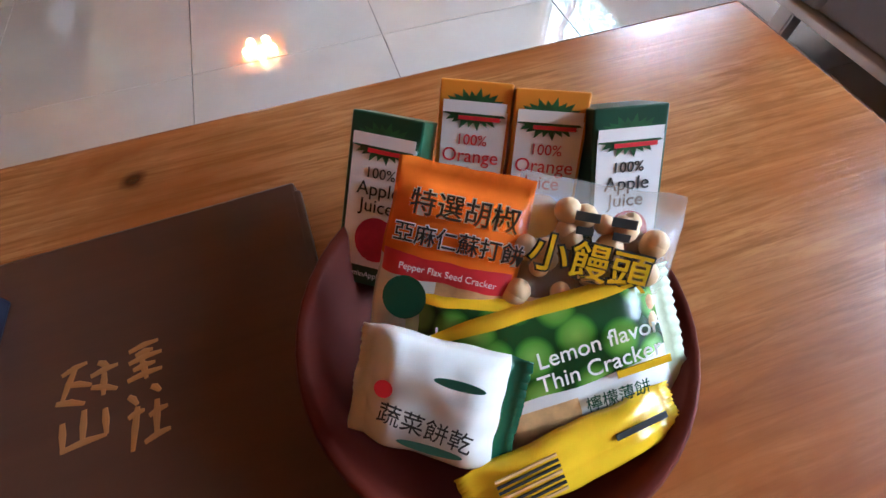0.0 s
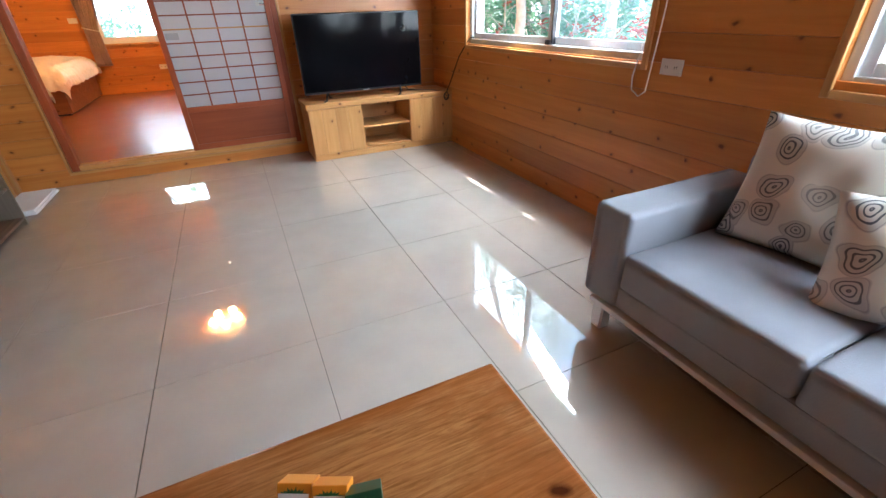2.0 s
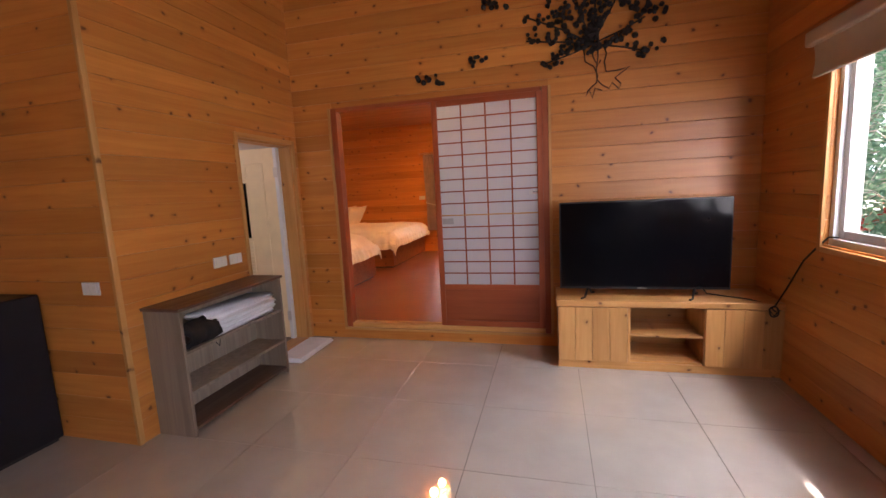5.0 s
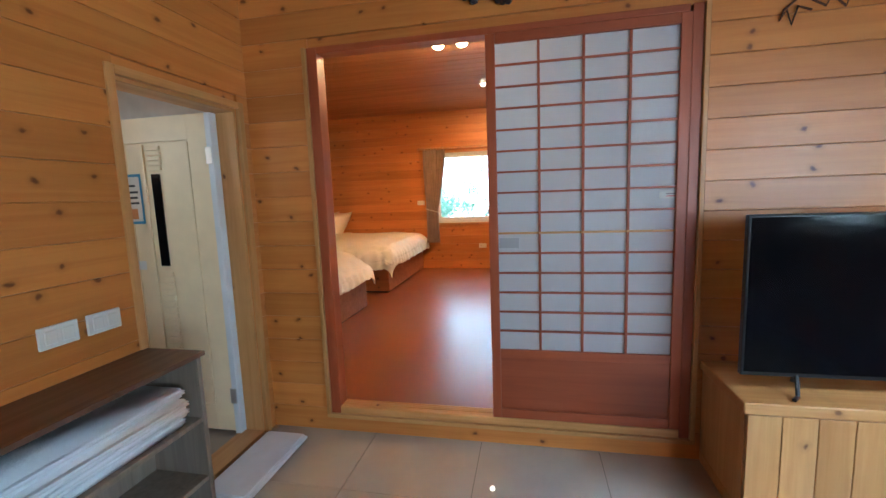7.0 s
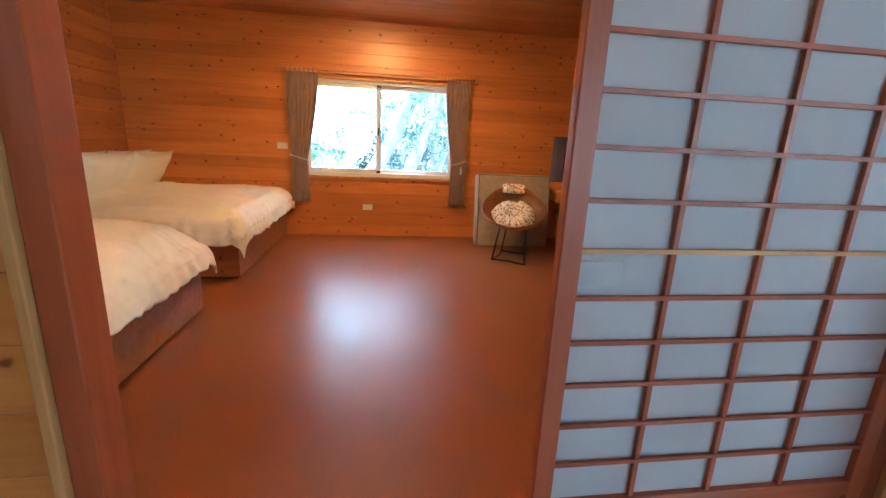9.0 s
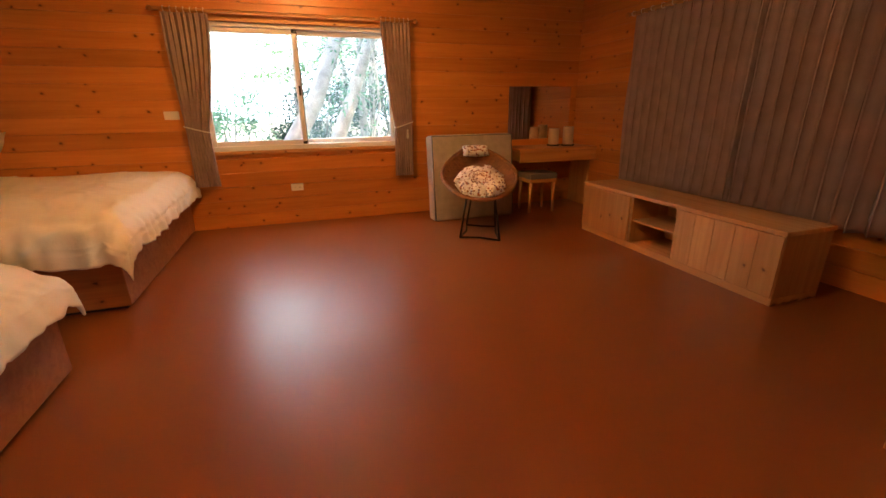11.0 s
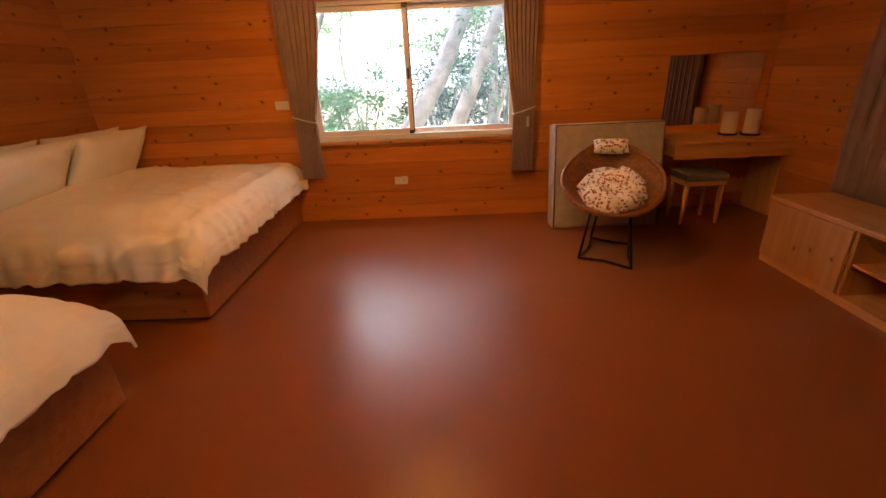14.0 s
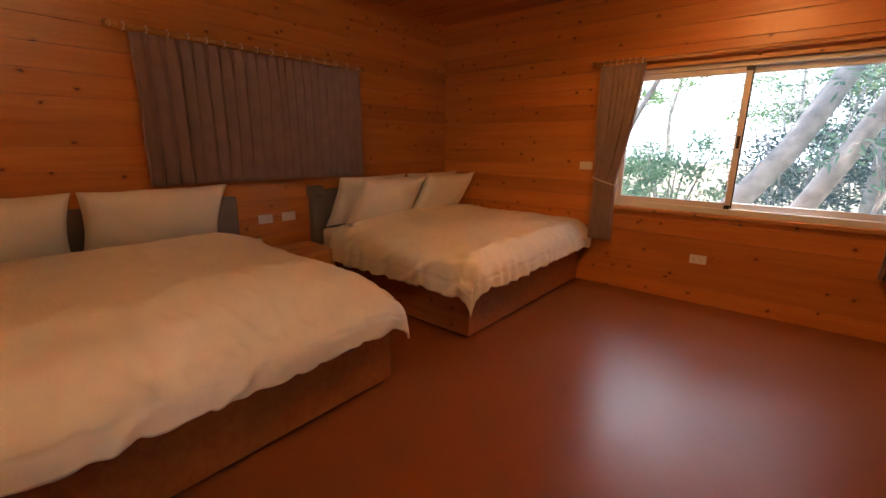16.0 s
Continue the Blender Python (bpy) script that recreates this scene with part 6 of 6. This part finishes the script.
def bush(x, y, r, h, seed, label, leaf, flower=False, base=-0.5):
    rg = random.Random(seed)
    t = thing("bush", label, "bush", pose(x, y, base), "bushes outside")
    bm = bmesh.new()
    for k in range(7):
        a = rg.random() * math.tau
        tube(bm, [(0, 0, 0), (0.3 * r * math.cos(a), 0.3 * r * math.sin(a), 0.4 * h), (0.7 * r * math.cos(a), 0.7 * r * math.sin(a), 0.85 * h)], [0.03, 0.02, 0.008], 6)
    part("stems", bm, BARK, t, "", True)
    bm = bmesh.new()
    for k in range(26):
        a, f = rg.random() * math.tau, rg.random() ** 0.5
        leaves(bm, (f * r * math.cos(a), f * r * math.sin(a), h * rg.uniform(0.35, 1.0) * (1 - 0.35 * f)), 0.28 * r, 70, 0.055, rg)
    part("foliage", bm, leaf, t, "loose green leaves")
    if flower:
        bm = bmesh.new()
        for k in range(14):
            a, f = rg.random() * math.tau, rg.random() ** 0.5
            leaves(bm, (f * r * math.cos(a), f * r * math.sin(a), h * rg.uniform(0.8, 1.1) * (1 - 0.3 * f)), 0.14 * r, 40, 0.04, rg)
        part("blossoms", bm, FLOWER, t, "red blossoms")
    return t


# seen through the bedroom window
tree(1.75, 11.6, 7.5, (0.55, 0.06), 0.17, 2.0, 10, 130, 0.09, 11, "leaning tree with a pale trunk outside the bedroom", LEAF2, crown_z=0.75)
tree(2.20, 11.2, 7.5, (0.56, 0.04), 0.13, 2.0, 10, 130, 0.09, 12, "slim leaning pale tree in the shade", LEAF2, crown_z=0.75)
tree(-0.6, 13.4, 5.0, (0.40, 0.1), 0.09, 1.4, 8, 90, 0.08, 13, "thin leaning tree beside the bush", LEAF2, crown_z=0.8)
tree(3.5, 11.0, 3.6, (0.10, 0.0), 0.035, 1.0, 22, 12, 0.06, 14, "bare twiggy sapling near the bedroom")
tree(3.0, 12.0, 3.2, (0.16, 0.1), 0.03, 0.9, 22, 12, 0.06, 15, "bare twiggy sapling in the shade")
# sun and shade on these bushes are put into their leaf colours
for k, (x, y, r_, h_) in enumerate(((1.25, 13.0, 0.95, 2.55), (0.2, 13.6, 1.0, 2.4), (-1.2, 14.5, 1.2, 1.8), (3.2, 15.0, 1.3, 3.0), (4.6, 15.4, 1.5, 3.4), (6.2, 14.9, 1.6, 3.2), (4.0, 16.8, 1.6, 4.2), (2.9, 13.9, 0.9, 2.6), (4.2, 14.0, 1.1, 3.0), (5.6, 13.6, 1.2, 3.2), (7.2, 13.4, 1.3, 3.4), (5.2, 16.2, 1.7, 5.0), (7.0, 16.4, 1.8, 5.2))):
    bush(x, y, r_, h_, 30 + k, "loose green bush outside, sun or shade put into its leaf colour", BRIGHTLEAF if k < 3 else SHADELEAF)
for k in range(6):
    tree(-8 + 4.4 * k + (k % 3) * 0.9, 25 + (k * 5) % 6, 7 + (k * 3) % 3, (0.1 - 0.05 * (k % 5), 0), 0.14, 2.4, 14, 170, 0.12, 50 + k, "tall leafy tree standing far behind the house", LEAF2)
# seen through the living-room windows
for k, (x, y, h_, cr, lf) in enumerate(((8.2, 8.2, 5.0, 1.7, BRIGHTLEAF), (9.6, 11.0, 5.5, 2.2, BRIGHTLEAF), (8.8, 6.4, 4.6, 1.6, LEAF), (9.8, 8.6, 5.6, 2.2, BRIGHTLEAF), (8.6, 4.8, 4.8, 1.6, LEAF), (10.2, 6.0, 6.0, 2.4, LEAF),
                                          (10.0, 3.6, 5.6, 2.2, LEAF), (11.5, 13.5, 6.5, 2.6, LEAF), (12.5, 9.6, 7.0, 2.8, LEAF), (9.0, 2.0, 5.0, 2.0, LEAF), (12.6, 5.4, 7.5, 3.0, LEAF), (9.4, -0.6, 5.0, 2.0, LEAF2), (13.0, 2.0, 7.5, 3.0, LEAF), (10.6, 12.2, 8.0, 2.8, LEAF2), (9.2, 9.6, 7.0, 2.2, LEAF), (11.2, 7.4, 8.0, 2.6, LEAF2))):
    tree(x, y, h_, (0.05 * math.sin(k * 2), 0.08 * math.cos(k * 3)), 0.10, cr, 30, 150, 0.075, 70 + k, "leafy green tree outside the house wall", lf, crown_z=0.12)
tree(6.79, 4.5, 6.5, (0.015, 0.0), 0.075, 1.5, 8, 90, 0.08, 68, "pale straight trunk close to the window", BRIGHTLEAF, crown_z=0.8)
for k, (x, y) in enumerate(((7.4, 5.6), (7.6, 4.4), (7.2, 3.6), (7.5, 6.8))):
    tree(x, y, 2.4, (0.1 * math.sin(k), 0.1 * math.cos(k)), 0.026, 0.85, 26, 10, 0.05, 90 + k, "bare pale twiggy shrub outside the house wall", None, "shrub", crown_z=0.3)
for k, (x, y) in enumerate(((8.0, 5.4), (8.1, 4.2), (8.0, 6.6), (8.2, 3.0))):
    bush(x, y, 0.85, 1.75, 110 + k, "low shrub with red blossoms outside the house wall", LEAF, True)
for k, (x, y, h_) in enumerate(((15.5, 7.0, 10.0), (16.0, 10.5, 11.0), (17.0, 14.0, 11.0), (15.0, 3.5, 10.0), (18.0, 18.0, 12.0))):
    tree(x, y, h_, (0.04 * math.sin(k * 3), 0.05 * math.cos(k)), 0.16, 3.2, 34, 150, 0.11, 130 + k, "tall leafy tree further back in the garden", BRIGHTLEAF if k % 2 else LEAF, crown_z=0.15)
# unseen trees added in the sun's path to shade the floor and sofa
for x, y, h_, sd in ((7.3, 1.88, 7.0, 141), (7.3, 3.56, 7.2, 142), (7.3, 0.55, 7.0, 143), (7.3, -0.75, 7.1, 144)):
    tree(x, y, h_, (0.0, 0.0), 0.05, 0.64, 30, 170, 0.08, sd, "unseen slim tree with a dense high crown, added to block sun", SHADELEAF, crown_z=0.70)
# tall dark-leaved trees added to dim the sky mirrored in the bedroom floor
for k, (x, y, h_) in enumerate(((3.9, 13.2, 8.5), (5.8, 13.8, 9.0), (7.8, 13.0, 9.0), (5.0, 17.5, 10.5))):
    tree(x, y, h_, (-0.02, 0.02 * k), 0.10, 2.1, 40, 170, 0.10, 150 + k, "tall dark-leaved tree added to dim the sky behind the leaning trunks", SHADELEAF, crown_z=0.35)
# bright hazy sky far behind the bedroom window
bm = bmesh.new()
cube(bm, (-95, 75, -0.5), (95, 75.5, 80))
structure("backdrop", bm, glowing("bright_hazy_sky", (0.82, 0.91, 1.0), 1.25), "bright white hazy sky far beyond the trees", "sky")
# ---- boards of the walls and tiles of the floor ----
lay_planks()
for i in range(-7, 5):
    for j in range(-10, 3):
        xa, ya = 2.928 + 0.5975 * i, 2.857 + 0.611 * j
        lo = (max(xa, -1.2) + 0.0015, max(ya, YF) + 0.0015, -0.012)
        hi = (min(xa + 0.5975, XR) - 0.0015, min(ya + 0.611, YB) - 0.0015, 0.0)
        if hi[0] - lo[0] > 0.02 and hi[1] - lo[1] > 0.02:
            part("tile", box(lo, hi, 0.0), TILE, floor_living)
